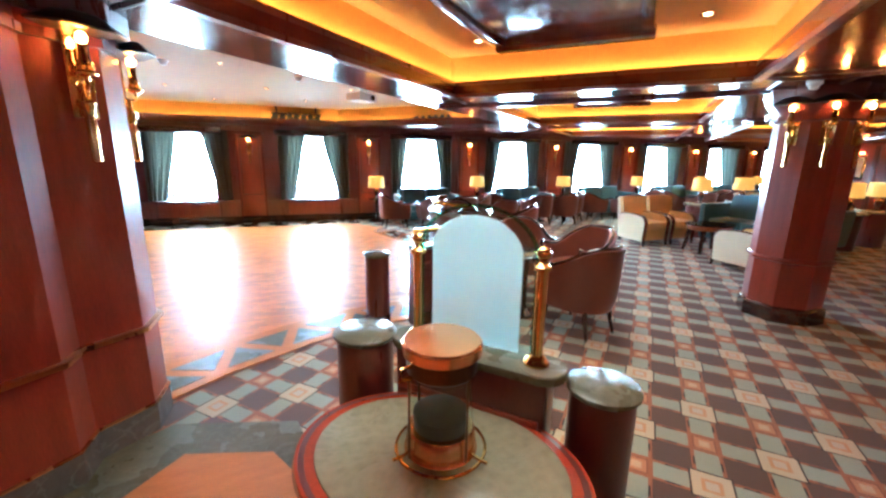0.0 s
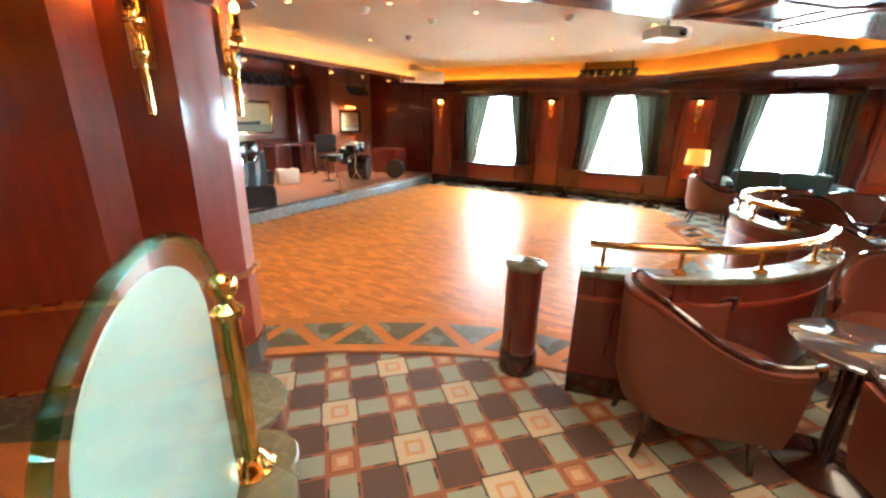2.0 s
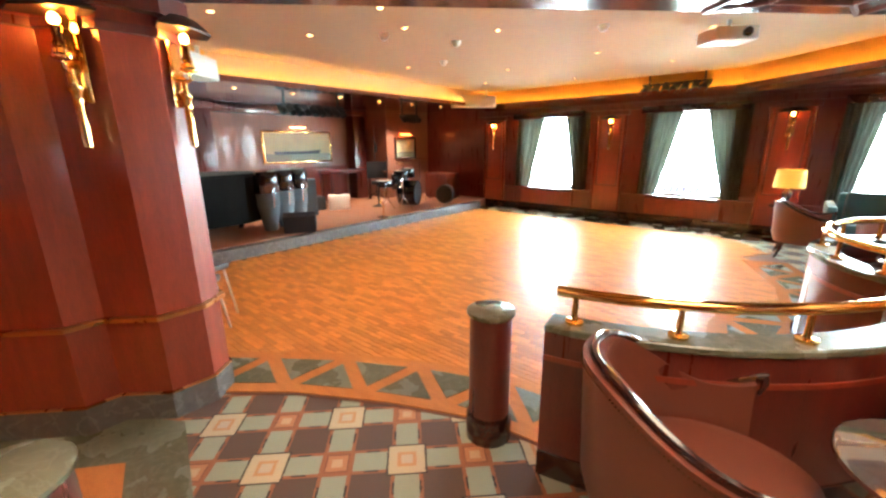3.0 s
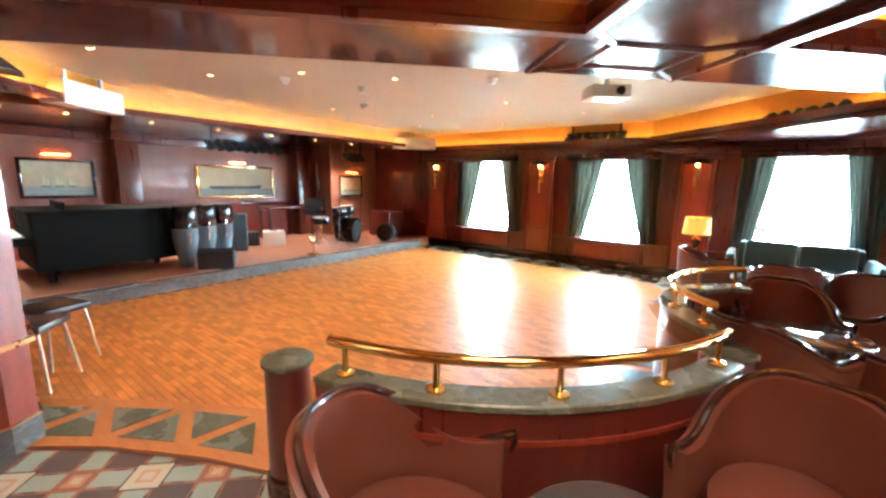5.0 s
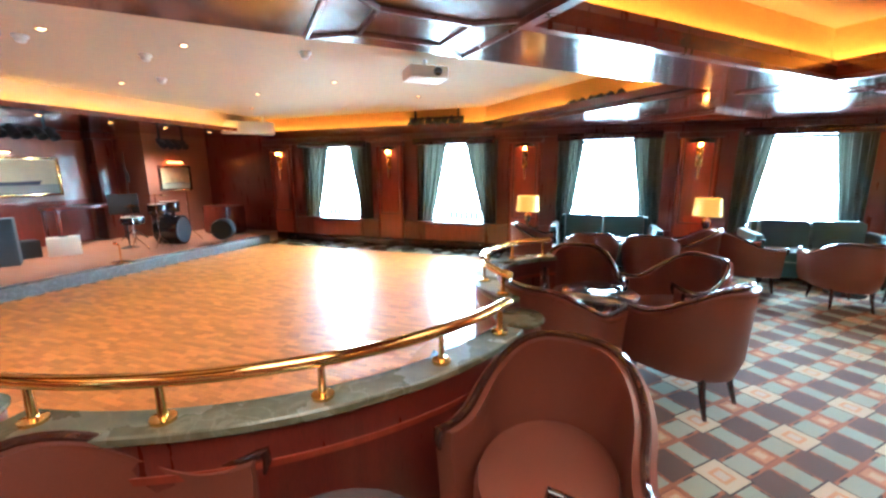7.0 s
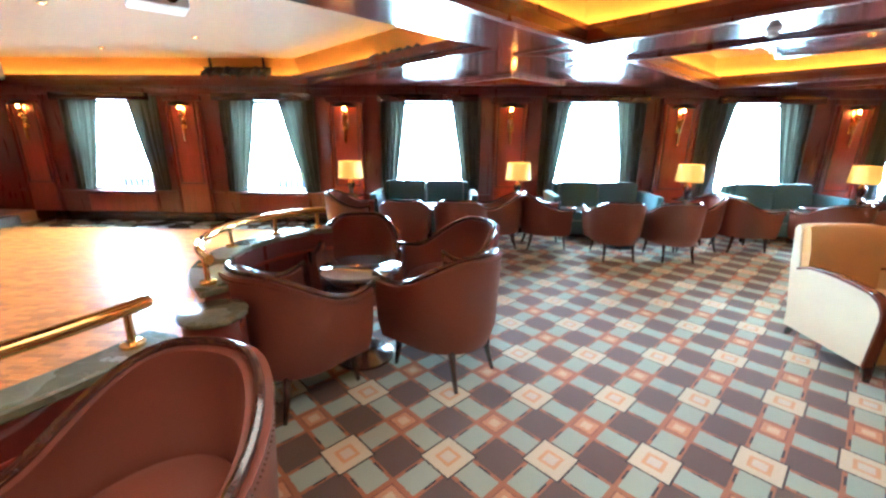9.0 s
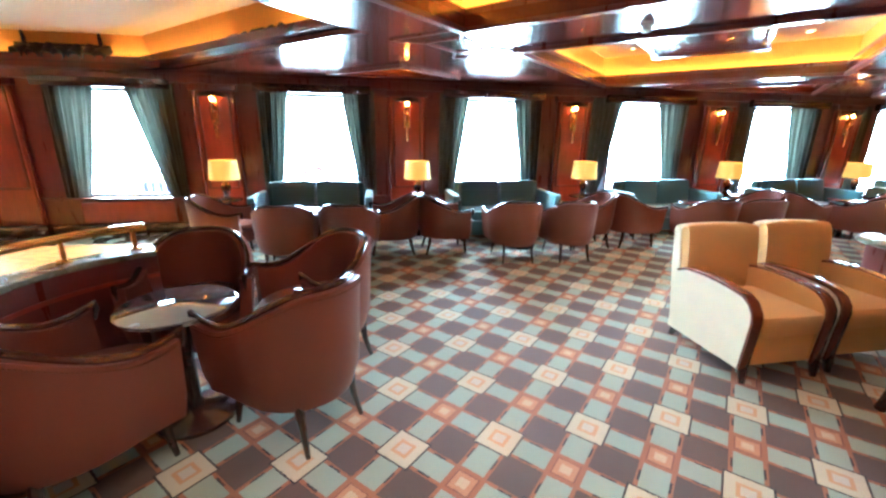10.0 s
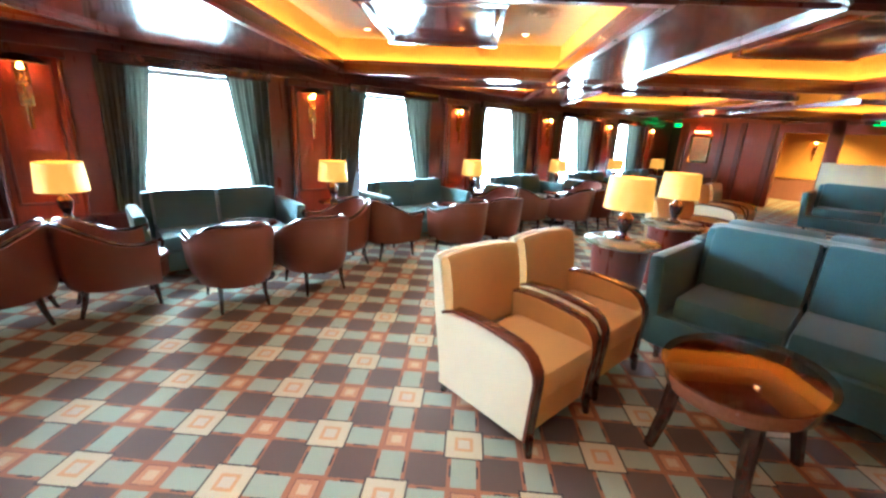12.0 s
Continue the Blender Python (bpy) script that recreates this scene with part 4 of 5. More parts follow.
bm = nb(); lathe(bm, [(0.126, 0.382), (0.14, 0.388), (0.142, 0.424), (0.134, 0.432), (0.02, 0.436)], 40); lid = part("lid", bm, "copper", ja)
for a in (20, 200):
    c, q = math.cos(radians(a)), math.sin(radians(a))
    bm = nb(); tube(bm, [(0.13 * c, 0.13 * q, 0.37), (0.17 * c, 0.17 * q, 0.37), (0.175 * c, 0.175 * q, 0.33), (0.13 * c, 0.13 * q, 0.325)], 0.008, 8); part("handle", bm, "chrome" if a == 20 else "gold", ja)
for a in (110, 200, 290):
    c, q = math.cos(radians(a)), math.sin(radians(a))
    bm = nb(); tube(bm, [(0.14 * c, 0.14 * q, 0.02), (0.14 * c, 0.14 * q, 0.33)], 0.005, 6); part("rod", bm, "bronze", ja)

# ---- seating ----
def tub_chair(leather, label, height=1.0):
    """A tub chair that faces +x: a high back sweeping down to scrolled arms, on tapered legs."""
    ch = thing("tub_chair", label, "chair", group="leather tub chairs")
    n = 36
    A = [radians(-138 + 276 * k / n) for k in range(n + 1)]           # round the back, from arm to arm

    def rim(a):
        t = abs(a) / radians(138)                                      # 0 at the back, 1 at the arm front
        h = 0.83 - 0.2 * (0.5 - 0.5 * math.cos(min(1, max(0, (t - 0.16) / 0.66)) * math.pi))
        h += 0.02 * max(0, (t - 0.84) / 0.16) ** 2
        return h

    def plan(a, r):
        """Round behind, then straight forward along the arms, which splay a little at their tips."""
        over = max(0.0, abs(a) - math.pi / 2)
        if not over:
            return (-math.cos(a) * r, math.sin(a) * r * 1.02)
        return (over * 0.87 * 0.32, math.copysign(r * 1.02 + 0.03 * over * over, a))

    def shell(r0, r1, zb, dz):
        bm = nb()
        cols = []
        for a in A:
            h = rim(a) + dz
            prof = [(r0 - 0.055, zb), (r0 - 0.02, zb + 0.12), (r0, h - 0.05), (r0 + 0.004, h), (r1, h), (r1 + 0.005, h - 0.05), (r1 - 0.03, zb + 0.1), (r1 - 0.05, zb)]
            cols.append([bm.verts.new((*plan(a, r), z)) for r, z in prof])
        for p, q in zip(cols, cols[1:]):
            for k in range(len(p)):
                m = (k + 1) % len(p)
                bm.faces.new((p[k], p[m], q[m], q[k]))
        bm.faces.new(cols[0]); bm.faces.new(cols[-1][::-1])
        return bm

    body = part("shell", shell(0.35, 0.28, 0.24, -0.012), leather, ch)
    bm = nb()
    tube(bm, [(*plan(a, 0.318), rim(a)) for a in A], 0.015, 8, [0.018 - 0.004 * abs(math.cos(a)) for a in A])
    for a in (A[0], A[-1]):
        p = plan(a, 0.318)
        tube(bm, [(p[0] + 0.005, p[1], rim(a)), (p[0] + 0.03, p[1], rim(a) + 0.012), (p[0] + 0.034, p[1], rim(a) - 0.02), (p[0] + 0.022, p[1], rim(a) - 0.07)], 0.016, 8, [0.017, 0.017, 0.014, 0.006])
    part("top_rail", bm, "trim", ch, "dark polished wood top rail")
    bm = nb()
    for k in range(140):
        a = radians(-134 + 268 * k / 139)
        p = plan(a, 0.356)
        bmesh.ops.create_icosphere(bm, subdivisions=1, radius=0.0036, matrix=pose(p[0], p[1], rim(a) - 0.034))
    tagged(part("studs", bm, "bronze", body, "row of small bronze nail heads"), kind="stuff")
    bm = nb(); lathe(bm, [(0.02, 0.40), (0.2, 0.40), (0.27, 0.405), (0.285, 0.43), (0.27, 0.47), (0.2, 0.485), (0.02, 0.487)], 28, (0.05, 0), 1.06, 0.95); part("seat", bm, leather, ch)
    bm = nb(); lathe(bm, [(0.27, 0.24), (0.285, 0.26), (0.285, 0.40)], 28, (0.04, 0), 1.03, 0.98); part("apron", bm, leather, ch)
    for x, y, lean in ((0.2, 0.2, 0.02), (0.2, -0.2, 0.02), (-0.21, 0.185, -0.05), (-0.21, -0.185, -0.05)):
        bm = nb(); tube(bm, [(x, y, 0.26), (x + lean * 0.3, y, 0.14), (x + lean, y * 1.08, 0.0)], 0.02, 8, [0.025, 0.02, 0.013]); part("leg", bm, "trim", ch)
    for o in ch.children_recursive:
        o.data.transform(Matrix.Diagonal((1.06, 0.92, height, 1)))
    return ch


BROWN = "oxblood leather tub chair with dark wood top rail"
chair = tub_chair("leather", BROWN)
chair.matrix_basis = pose(3.34, 5.65, 0, 0, 0, 140)
for x, y, a in ((2.53, 5.36, 57), (2.66, 6.3, -82), (3.39, 6.22, 216), (2.6, 4.07, 260), (1.61, 3.18, 20), (2.5, 2.83, 103), (2.94, 3.42, 188)):
    copy_thing(chair, pose(x, y, 0, 0, 0, a))
low = tub_chair("leather", "low oxblood leather tub chair facing a window sofa", 0.89)
low.matrix_basis = pose(WINDOW_X[2] - 0.18, 8.3, 0, 0, 0, 92)
spots = []
for k in range(6):
    x = WINDOW_X[2] + PITCH * k
    if k:
        spots.append((x - 0.18, 8.3 + 0.03 * (k % 2), 92 - 4 * (k % 3)))
    spots += [(x + 0.52, 8.3, 83 + 6 * (k % 2)), (x + 1.02, 8.75, 178), (x - 0.96, 8.75, 3)]
for x, y, a in spots:
    copy_thing(low, pose(x, y, 0, 0, 0, a))


def round_table(r, h, label, top="black"):
    t = thing("round_table", label, "table", group="small round tables")
    bm = nb(); lathe(bm, [(r - 0.02, h - 0.03), (r, h - 0.02), (r, h - 0.006), (r - 0.008, h)], 40); part("top", bm, top, t)
    bm = nb(); lathe(bm, [(0.045, 0.04), (0.035, 0.1), (0.03, 0.4), (0.05, h - 0.04), (0.09, h - 0.03)], 16); part("column", bm, "trim", t)
    bm = nb(); lathe(bm, [(0.2, 0.0), (0.2, 0.02), (0.1, 0.04), (0.04, 0.06)], 24); part("foot", bm, "trim", t)
    return t


M["tabletop"] = mat("dark_mirror_tabletop", (0.42, 0.43, 0.45), 0.07, 0.85, var=0.06, scale=5, bump=0.0)
rt = round_table(0.265, 0.65, "small round table with dark mirror-like top", "tabletop")
rt.matrix_basis = pose(2.8, 5.74, 0)
copy_thing(rt, pose(2.2, 3.31, 0))
plain = round_table(0.25, 0.58, "small round table with dark wooden top before a sofa", "trim")
plain.matrix_basis = pose(WINDOW_X[2] + 0.1, 8.8, 0)
for k in range(1, 6):
    copy_thing(plain, pose(WINDOW_X[2] + PITCH * k + 0.1, 8.8, 0))


def sofa(width, label):
    """A teal two-seat sofa with its back to +y, seat facing -y."""
    s = thing("sofa", label, "sofa", group="teal sofas")
    w = width / 2
    bm = nb(); box(bm, (-w, -0.38, 0.1), (w, 0.38, 0.3), 0.03); part("base", bm, "teal", s)
    bm = nb(); box(bm, (-w + 0.06, 0.22, 0.3), (w - 0.06, 0.38, 0.79), 0.05); part("back", bm, "teal", s)
    for q in (-1, 1):
        c = q * (w - 0.13) / 2
        hw = (w - 0.14) / 2
        bm = nb(); box(bm, (c - hw, -0.36, 0.3), (c + hw, 0.2, 0.44), 0.045); part("seat_cushion", bm, "teal", s)
        bm = nb(); box(bm, (c - hw, 0.0, 0.0), (c + hw, 0.18, 0.41), 0.06, pose(0, 0.04, 0.43, -12)); part("back_cushion", bm, "teal", s)
        bm = nb(); box(bm, (-0.055, -0.38, 0.1), (0.055, 0.36, 0.67), 0.045, pose(q * (w - 0.04), 0, 0, 0, q * 5)); part("arm", bm, "teal", s)
        for y in (-0.3, 0.3):
            bm = nb(); tube(bm, [(q * (w - 0.08), y, 0.12), (q * (w - 0.08), y, 0.0)], 0.025, 8, [0.028, 0.018]); part("leg", bm, "trim", s)
    return s


so = sofa(1.45, "teal velvet two-seat sofa below a window")
so.matrix_basis = pose(WINDOW_X[2], 9.45, 0)
for k in range(1, 6):
    copy_thing(so, pose(WINDOW_X[2] + PITCH * k, 9.45, 0))
big = sofa(1.5, "teal velvet sofa with tall back cushions beside a glass table")
long_sofa = sofa(2.1, "long teal velvet sofa before a cream low wall")
for o in big.children[:] + long_sofa.children[:]:
    o.data.transform(Matrix.Diagonal((1, 1.15, 1.16, 1)))
big.matrix_basis = pose(7.9, 4.895, 0, 0, 0, -90)
copy_thing(big, pose(8.74, 4.92, 0, 0, 0, 90))
long_sofa.matrix_basis = pose(15.3, 4.75, 0, 0, 0, -90)


def cream_chair():
    """A cream armchair with curved wooden arm edges; seat faces -y."""
    c = thing("armchair", "cream upholstered armchair with ochre seat and dark wood arms", "armchair", group="cream armchairs")
    for q in (-1, 1):
        prof = [(0.33, 0.09)] + [(0.33, 0.54)] + [(0.33 - 0.5 * t / 6, 0.565 + 0.02 * math.sin(t * math.pi / 6)) for t in range(1, 7)]
        prof += [(-0.17 - 0.15 * math.sin(radians(a)), 0.415 + 0.15 * math.cos(radians(a))) for a in (20, 45, 70, 90)] + [(-0.3, 0.09)]
        bm = nb()
        x0, x1 = q * 0.3, q * 0.235
        a = [bm.verts.new((x0, y, z)) for y, z in prof]
        b = [bm.verts.new((x1, y, z)) for y, z in prof]
        n = len(prof)
        for k in range(n):
            bm.faces.new((a[k], a[(k + 1) % n], b[(k + 1) % n], b[k]))
        bm.faces.new(a); bm.faces.new(b[::-1])
        part("arm", bm, "cream", c)
        mid_y, mid_z = sum(p[0] for p in prof) / n, sum(p[1] for p in prof) / n
        bm = nb()
        a = [bm.verts.new((q * 0.2345, mid_y + (y - mid_y) * 0.95, mid_z + (z - mid_z) * 0.95)) for y, z in prof]
        b = [bm.verts.new((q * 0.228, mid_y + (y - mid_y) * 0.92, mid_z + (z - mid_z) * 0.92)) for y, z in prof]
        for k in range(n):
            bm.faces.new((a[k], a[(k + 1) % n], b[(k + 1) % n], b[k]))
        bm.faces.new(a); bm.faces.new(b[::-1])
        part("arm_lining", bm, "ochre", c, "ochre inner arm lining")
        bm = nb()
        for k in range(1, n - 1):
            (y0, z0), (y1, z1) = prof[k], prof[k + 1]
            d = math.hypot(y1 - y0, z1 - z0)
            m = pose(q * 0.268, (y0 + y1) / 2, (z0 + z1) / 2, math.degrees(math.atan2(z1 - z0, y1 - y0)))
            box(bm, (-0.036, -d / 2 - 0.003, -0.007), (0.036, d / 2 + 0.003, 0.012), 0.004, m)
        part("arm_edge", bm, "arm_wood", c, "dark polished wood arm edge")
        bm = nb(); tube(bm, [(q * 0.268, -0.3, 0.1), (q * 0.268, -0.315, 0.0)], 0.02, 8, [0.03, 0.018]); part("leg", bm, "trim", c)
        bm = nb(); tube(bm, [(q * 0.25, 0.3, 0.1), (q * 0.25, 0.34, 0.0)], 0.02, 8, [0.028, 0.018]); part("leg", bm, "trim", c)
    bm = nb(); box(bm, (-0.226, -0.29, 0.1), (0.226, 0.3, 0.3), 0.02); part("base", bm, "ochre", c)
    bm = nb(); box(bm, (-0.226, -0.33, 0.3), (0.226, 0.2, 0.45), 0.045); part("seat_cushion", bm, "ochre", c)
    for name, y0, y1, hw, zb, zt, cloth in (("back_pad", -0.05, 0.02, 0.292, 0.0, 0.478, "ochre"), ("back", 0.021, 0.08, 0.3, -0.28, 0.485, "cream")):
        bm = nb()                                                      # bowed back with a gently arched top
        cols = []
        for k in range(13):
            f = -1 + k / 6
            x, bow, top = f * hw, -0.018 * f * f, zt - 0.012 * f * f - (0.008 if abs(f) > 0.99 else 0)
            ring_pts = [(y0 + 0.012, zb), (y0, zb + 0.03), (y0 - 0.012, zb + (zt - zb) * 0.6), (y0, top - 0.025), (y0 + 0.02, top), (y1 - 0.02, top), (y1, top - 0.025), (y1 + 0.008, zb + (zt - zb) * 0.6), (y1, zb)]
            cols.append([bm.verts.new((x, y + bow, z)) for y, z in ring_pts])
        for p, q in zip(cols, cols[1:]):
            for k in range(9):
                bm.faces.new((p[k], p[(k + 1) % 9], q[(k + 1) % 9], q[k]))
        bm.faces.new(cols[0]); bm.faces.new(cols[-1][::-1])
        bmesh.ops.recalc_face_normals(bm, faces=bm.faces[:])
        bmesh.ops.transform(bm, matrix=pose(0, 0.3, 0.4, -9), verts=bm.verts[:])
        part(name, bm, cloth, c)
    return c


cc = cream_chair()
cc.matrix_basis = pose(6.28, 5.87, 0, 0, 0, 0)
for x, y, a in ((6.97, 5.9, 0), (10.0, 6.25, 0), (10.7, 6.25, 0), (6.35, 3.95, 180), (12.6, 6.6, 0), (13.35, 6.6, 0)):
    copy_thing(cc, pose(x, y, 0, 0, 0, a))

gt = thing("coffee_table", "oval glass-topped coffee table with red-brown wooden frame", "table", (6.82, 4.95, 0), -12)
bm = nb(); lathe(bm, [(0.5, 0.485), (0.505, 0.492), (0.5, 0.5)], 48, (0, 0), 0.84, 0.66); part("top", bm, "dark_glass", gt)
bm = nb(); lathe(bm, [(0.38, 0.38), (0.46, 0.4), (0.47, 0.45), (0.46, 0.478), (0.4, 0.482)], 40, (0, 0), 0.84, 0.66); part("apron", bm, mat("red_brown_wood", (0.2, 0.06, 0.025), 0.25, var=0.3, scale=5, bump=0.0, coat=0.6), gt)
for q in (45, 135, 225, 315):
    c, s = math.cos(radians(q)), math.sin(radians(q))
    bm = nb(); tube(bm, [(0.33 * c, 0.24 * s, 0.44), (0.36 * c, 0.26 * s, 0.2), (0.4 * c, 0.3 * s, 0)], 0.02, 8, [0.04, 0.034, 0.028]); part("leg", bm, "trim", gt)

st = thing("side_table", "round drum side table with marble top", "table", (8.0, 6.15, 0), group="drum side tables")
bm = nb(); lathe(bm, [(0.2, 0.0), (0.2, 0.1), (0.22, 0.35), (0.24, 0.66)], 32); part("drum", bm, "mahogany", st)
bm = nb(); lathe(bm, [(0.29, 0.66), (0.31, 0.67), (0.31, 0.69), (0.29, 0.7)], 36); part("top", bm, "green", st)
for x, y in ((9.3, 6.2), (9.5, 4.42), (10.4, 4.42)):
    copy_thing(st, pose(x, y, 0))


def lamp(scale, label):
    l = thing("table_lamp", label, "lamp", group="table lamps")
    k = scale
    bm = nb(); lathe(bm, [(0.075 * k, 0.0), (0.08 * k, 0.015 * k), (0.04 * k, 0.035 * k), (0.03 * k, 0.06 * k), (0.06 * k, 0.13 * k), (0.065 * k, 0.19 * k), (0.03 * k, 0.23 * k), (0.02 * k, 0.26 * k)], 20); part("base", bm, "trim", l)
    bm = nb(); lathe(bm, [(0.026 * k, 0.262 * k), (0.026 * k, 0.3 * k)], 12); part("neck", bm, "gold", l)
    bm = nb(); lathe(bm, [(0.195 * k, 0.27 * k), (0.175 * k, 0.53 * k), (0.172 * k, 0.53 * k), (0.192 * k, 0.27 * k)], 32, cap=False); shade = part("shade", bm, "shade", l)
    bm = nb(); lathe(bm, [(0.02, 0.31 * k), (0.035 * k, 0.35 * k), (0.03 * k, 0.4 * k), (0.01, 0.42 * k)], 12); part("bulb", bm, "bulb", shade)
    return l


lm = lamp(1.0, "lit table lamp with amber linen shade on a small table")
lm.matrix_basis = pose(1.74, 9.72, 0.56)
tb = round_table(0.2, 0.56, "small dark lamp table between the windows")
tb.matrix_basis = pose(1.74, 9.72, 0)
for k in range(1, 7):
    copy_thing(lm, pose(1.74 + PITCH * k, 9.72, 0.56)); copy_thing(tb, pose(1.74 + PITCH * k, 9.72, 0))
for x, y in ((8.0, 6.15), (9.3, 6.2), (9.5, 4.42), (10.4, 4.42)):
    copy_thing(lm, pose(x, y, 0.7))

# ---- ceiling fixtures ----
# Added fill spots; most hang where no downlight is, some well below the ceiling.
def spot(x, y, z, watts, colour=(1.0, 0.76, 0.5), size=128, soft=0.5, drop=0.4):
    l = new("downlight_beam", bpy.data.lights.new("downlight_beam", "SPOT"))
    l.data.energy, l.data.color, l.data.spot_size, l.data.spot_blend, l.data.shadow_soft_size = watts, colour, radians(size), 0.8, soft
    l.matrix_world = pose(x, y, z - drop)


def downlight(x, y, z, r=0.03):
    d = thing("downlight", "small round recessed ceiling downlight, lit", "ceiling lamp", (x, y, z), group="recessed downlights")
    bm = nb(); lathe(bm, [(r + 0.018, -0.008), (r + 0.02, -0.001), (r, -0.001), (r, -0.008)], 20, cap=False); part("ring", bm, "gold", d)
    bm = nb(); lathe(bm, [(r, -0.004), (r, -0.0015)], 20); part("lens", bm, "downlight", d)


def vent(x, y, z, r=0.16):
    v = thing("ceiling_vent", "round white ceiling air diffuser", "vent", (x, y, z), group="ceiling diffusers")
    for k in range(3):
        q = r * (1 - 0.3 * k)
        bm = nb(); lathe(bm, [(q, -0.012 - 0.01 * k), (q - 0.02, -0.02 - 0.01 * k), (q - 0.035, -0.012 - 0.01 * k), (q - 0.02, -0.002)], 28, cap=False); part("cone", bm, "ceiling", v)
    bm = nb(); lathe(bm, [(r * 0.25, -0.04), (r * 0.2, -0.02), (0.02, -0.002)], 20); part("hub", bm, "ceiling", v)


def detector(x, y, z):
    d = thing("smoke_detector", "small white ceiling smoke detector", "smoke detector", (x, y, z), group="smoke detectors")
    bm = nb(); lathe(bm, [(0.02, -0.06), (0.035, -0.05), (0.04, -0.025), (0.055, -0.02), (0.055, -0.001)], 18); part("body", bm, "white", d)


for p, cu, cv in coffers:
    if cu is None or min(q[1] for q in p) < -4 or max(q[0] for q in p) - min(q[0] for q in p) < 3.2:
        continue
    c = UV(cu, cv)
    cb = thing("ceiling_panel", "dropped dark lacquered panel in a ceiling coffer", "ceiling panel", (c[0], c[1], 2.6), 45, "coffer panels")
    bm = nb(); box(bm, (-0.66, -0.52, -0.17), (0.66, 0.52, -0.06), 0.012); part("tray", bm, "beam", cb)
    bm = nb(); box(bm, (-0.55, -0.42, -0.06), (0.55, 0.42, 0.018)); part("riser", bm, "beam", cb)
    for q in (-1, 1):
        bm = nb(); box(bm, (q * 0.71 - 0.07, -0.58, -0.2), (q * 0.71 + 0.07, 0.58, -0.12), 0.018); part("side_rail", bm, "beam", cb)
        bm = nb(); box(bm, (-0.637, q * 0.53 - 0.04, -0.19), (0.637, q * 0.53 + 0.04, -0.13), 0.015); part("cross_rail", bm, "beam", cb)
    for du, dv_ in ((-1.08, 0.9), (1.08, 0.9), (-1.08, -0.9), (1.08, -0.9)):
        x, y = UV(cu + du, cv + dv_)
        downlight(x, y, TOP_Z)
    # wide soft fill lamps added midway between the coffer's own downlights
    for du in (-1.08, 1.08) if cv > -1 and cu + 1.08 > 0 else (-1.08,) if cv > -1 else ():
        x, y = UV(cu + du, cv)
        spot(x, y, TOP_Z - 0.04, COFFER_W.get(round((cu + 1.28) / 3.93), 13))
    vent(*UV(cu + 0.2, cv - 0.95), TOP_Z)
    vent(*UV(cu - 0.3, cv + 0.95), TOP_Z, 0.13)
for x, y in ((-2.33, 4.39), (-1.41, 4.87), (-1.12, 4.3), (-0.77, 5.56), (-2.26, 3.4), (-2.9, 6.4), (-1.9, 7.6), (-3.0, 8.6), (0.2, 8.6), (0.9, 6.9), (-0.4, 7.3), (-1.5, 9.2)):
    downlight(x, y, TOP_Z, 0.02)
for x, y in ((-1.37, 5.64), (-1.75, 4.9), (-2.2, 6.4), (0.1, 6.1)):
    detector(x, y, TOP_Z)
# added dance floor fill; two of the six have no downlight above them
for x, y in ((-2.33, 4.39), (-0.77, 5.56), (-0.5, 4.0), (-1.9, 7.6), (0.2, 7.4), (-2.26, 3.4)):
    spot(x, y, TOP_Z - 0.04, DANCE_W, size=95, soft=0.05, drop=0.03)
for k in range(7):
    downlight(-4.5, 3.6 + 0.9 * k, 2.3, 0.03)
# added stage fill, a metre behind the row of downlights
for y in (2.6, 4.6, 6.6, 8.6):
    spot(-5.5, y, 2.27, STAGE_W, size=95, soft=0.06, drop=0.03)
detector(*UV(8.5, -1.3), BEAM_Z); detector(*UV(8.6, 0.6), BEAM_Z); detector(*UV(4.6, -1.4), BEAM_Z)


def light_bar(x, y, z, rz, n, label):
    b = thing("stage_light_bar", label, "stage lights", (x, y, z), rz, "stage lighting bars")
    w = n * 0.15
    bm = nb(); tube(bm, [(-w / 2, 0, 0), (w / 2, 0, 0)], 0.02, 8); part("pipe", bm, "matte_black", b)
    for q in (-1, 1):
        bm = nb(); box(bm, (q * w * 0.4 - 0.015, -0.015, 0.0), (q * w * 0.4 + 0.015, 0.015, 0.3)); part("hanger", bm, "matte_black", b)
    for k in range(n):
        m = pose(-w / 2 + 0.075 + 0.15 * k, -0.03, -0.07, 118 + 9 * (k % 3), 0, -12 + 11 * (k % 3))
        bm = nb(); lathe(bm, [(0.03, -0.11), (0.055, -0.09), (0.062, 0.02), (0.068, 0.1), (0.06, 0.1), (0.05, 0.03)], 14); bmesh.ops.transform(bm, verts=bm.verts, matrix=m); part("can", bm, "matte_black", b)
    return b


light_bar(-5.0, 6.05, 2.17, 90, 9, "row of black stage spotlights over the stage")
light_bar(-5.2, 8.7, 2.14, 90, 4, "short row of black stage spotlights")
light_bar(0.0, 9.93, 2.47, 0, 7, "black light bar in the amber cove")
light_bar(2.75, 8.3, 2.45, -45, 6, "black light bar along the angled cove")

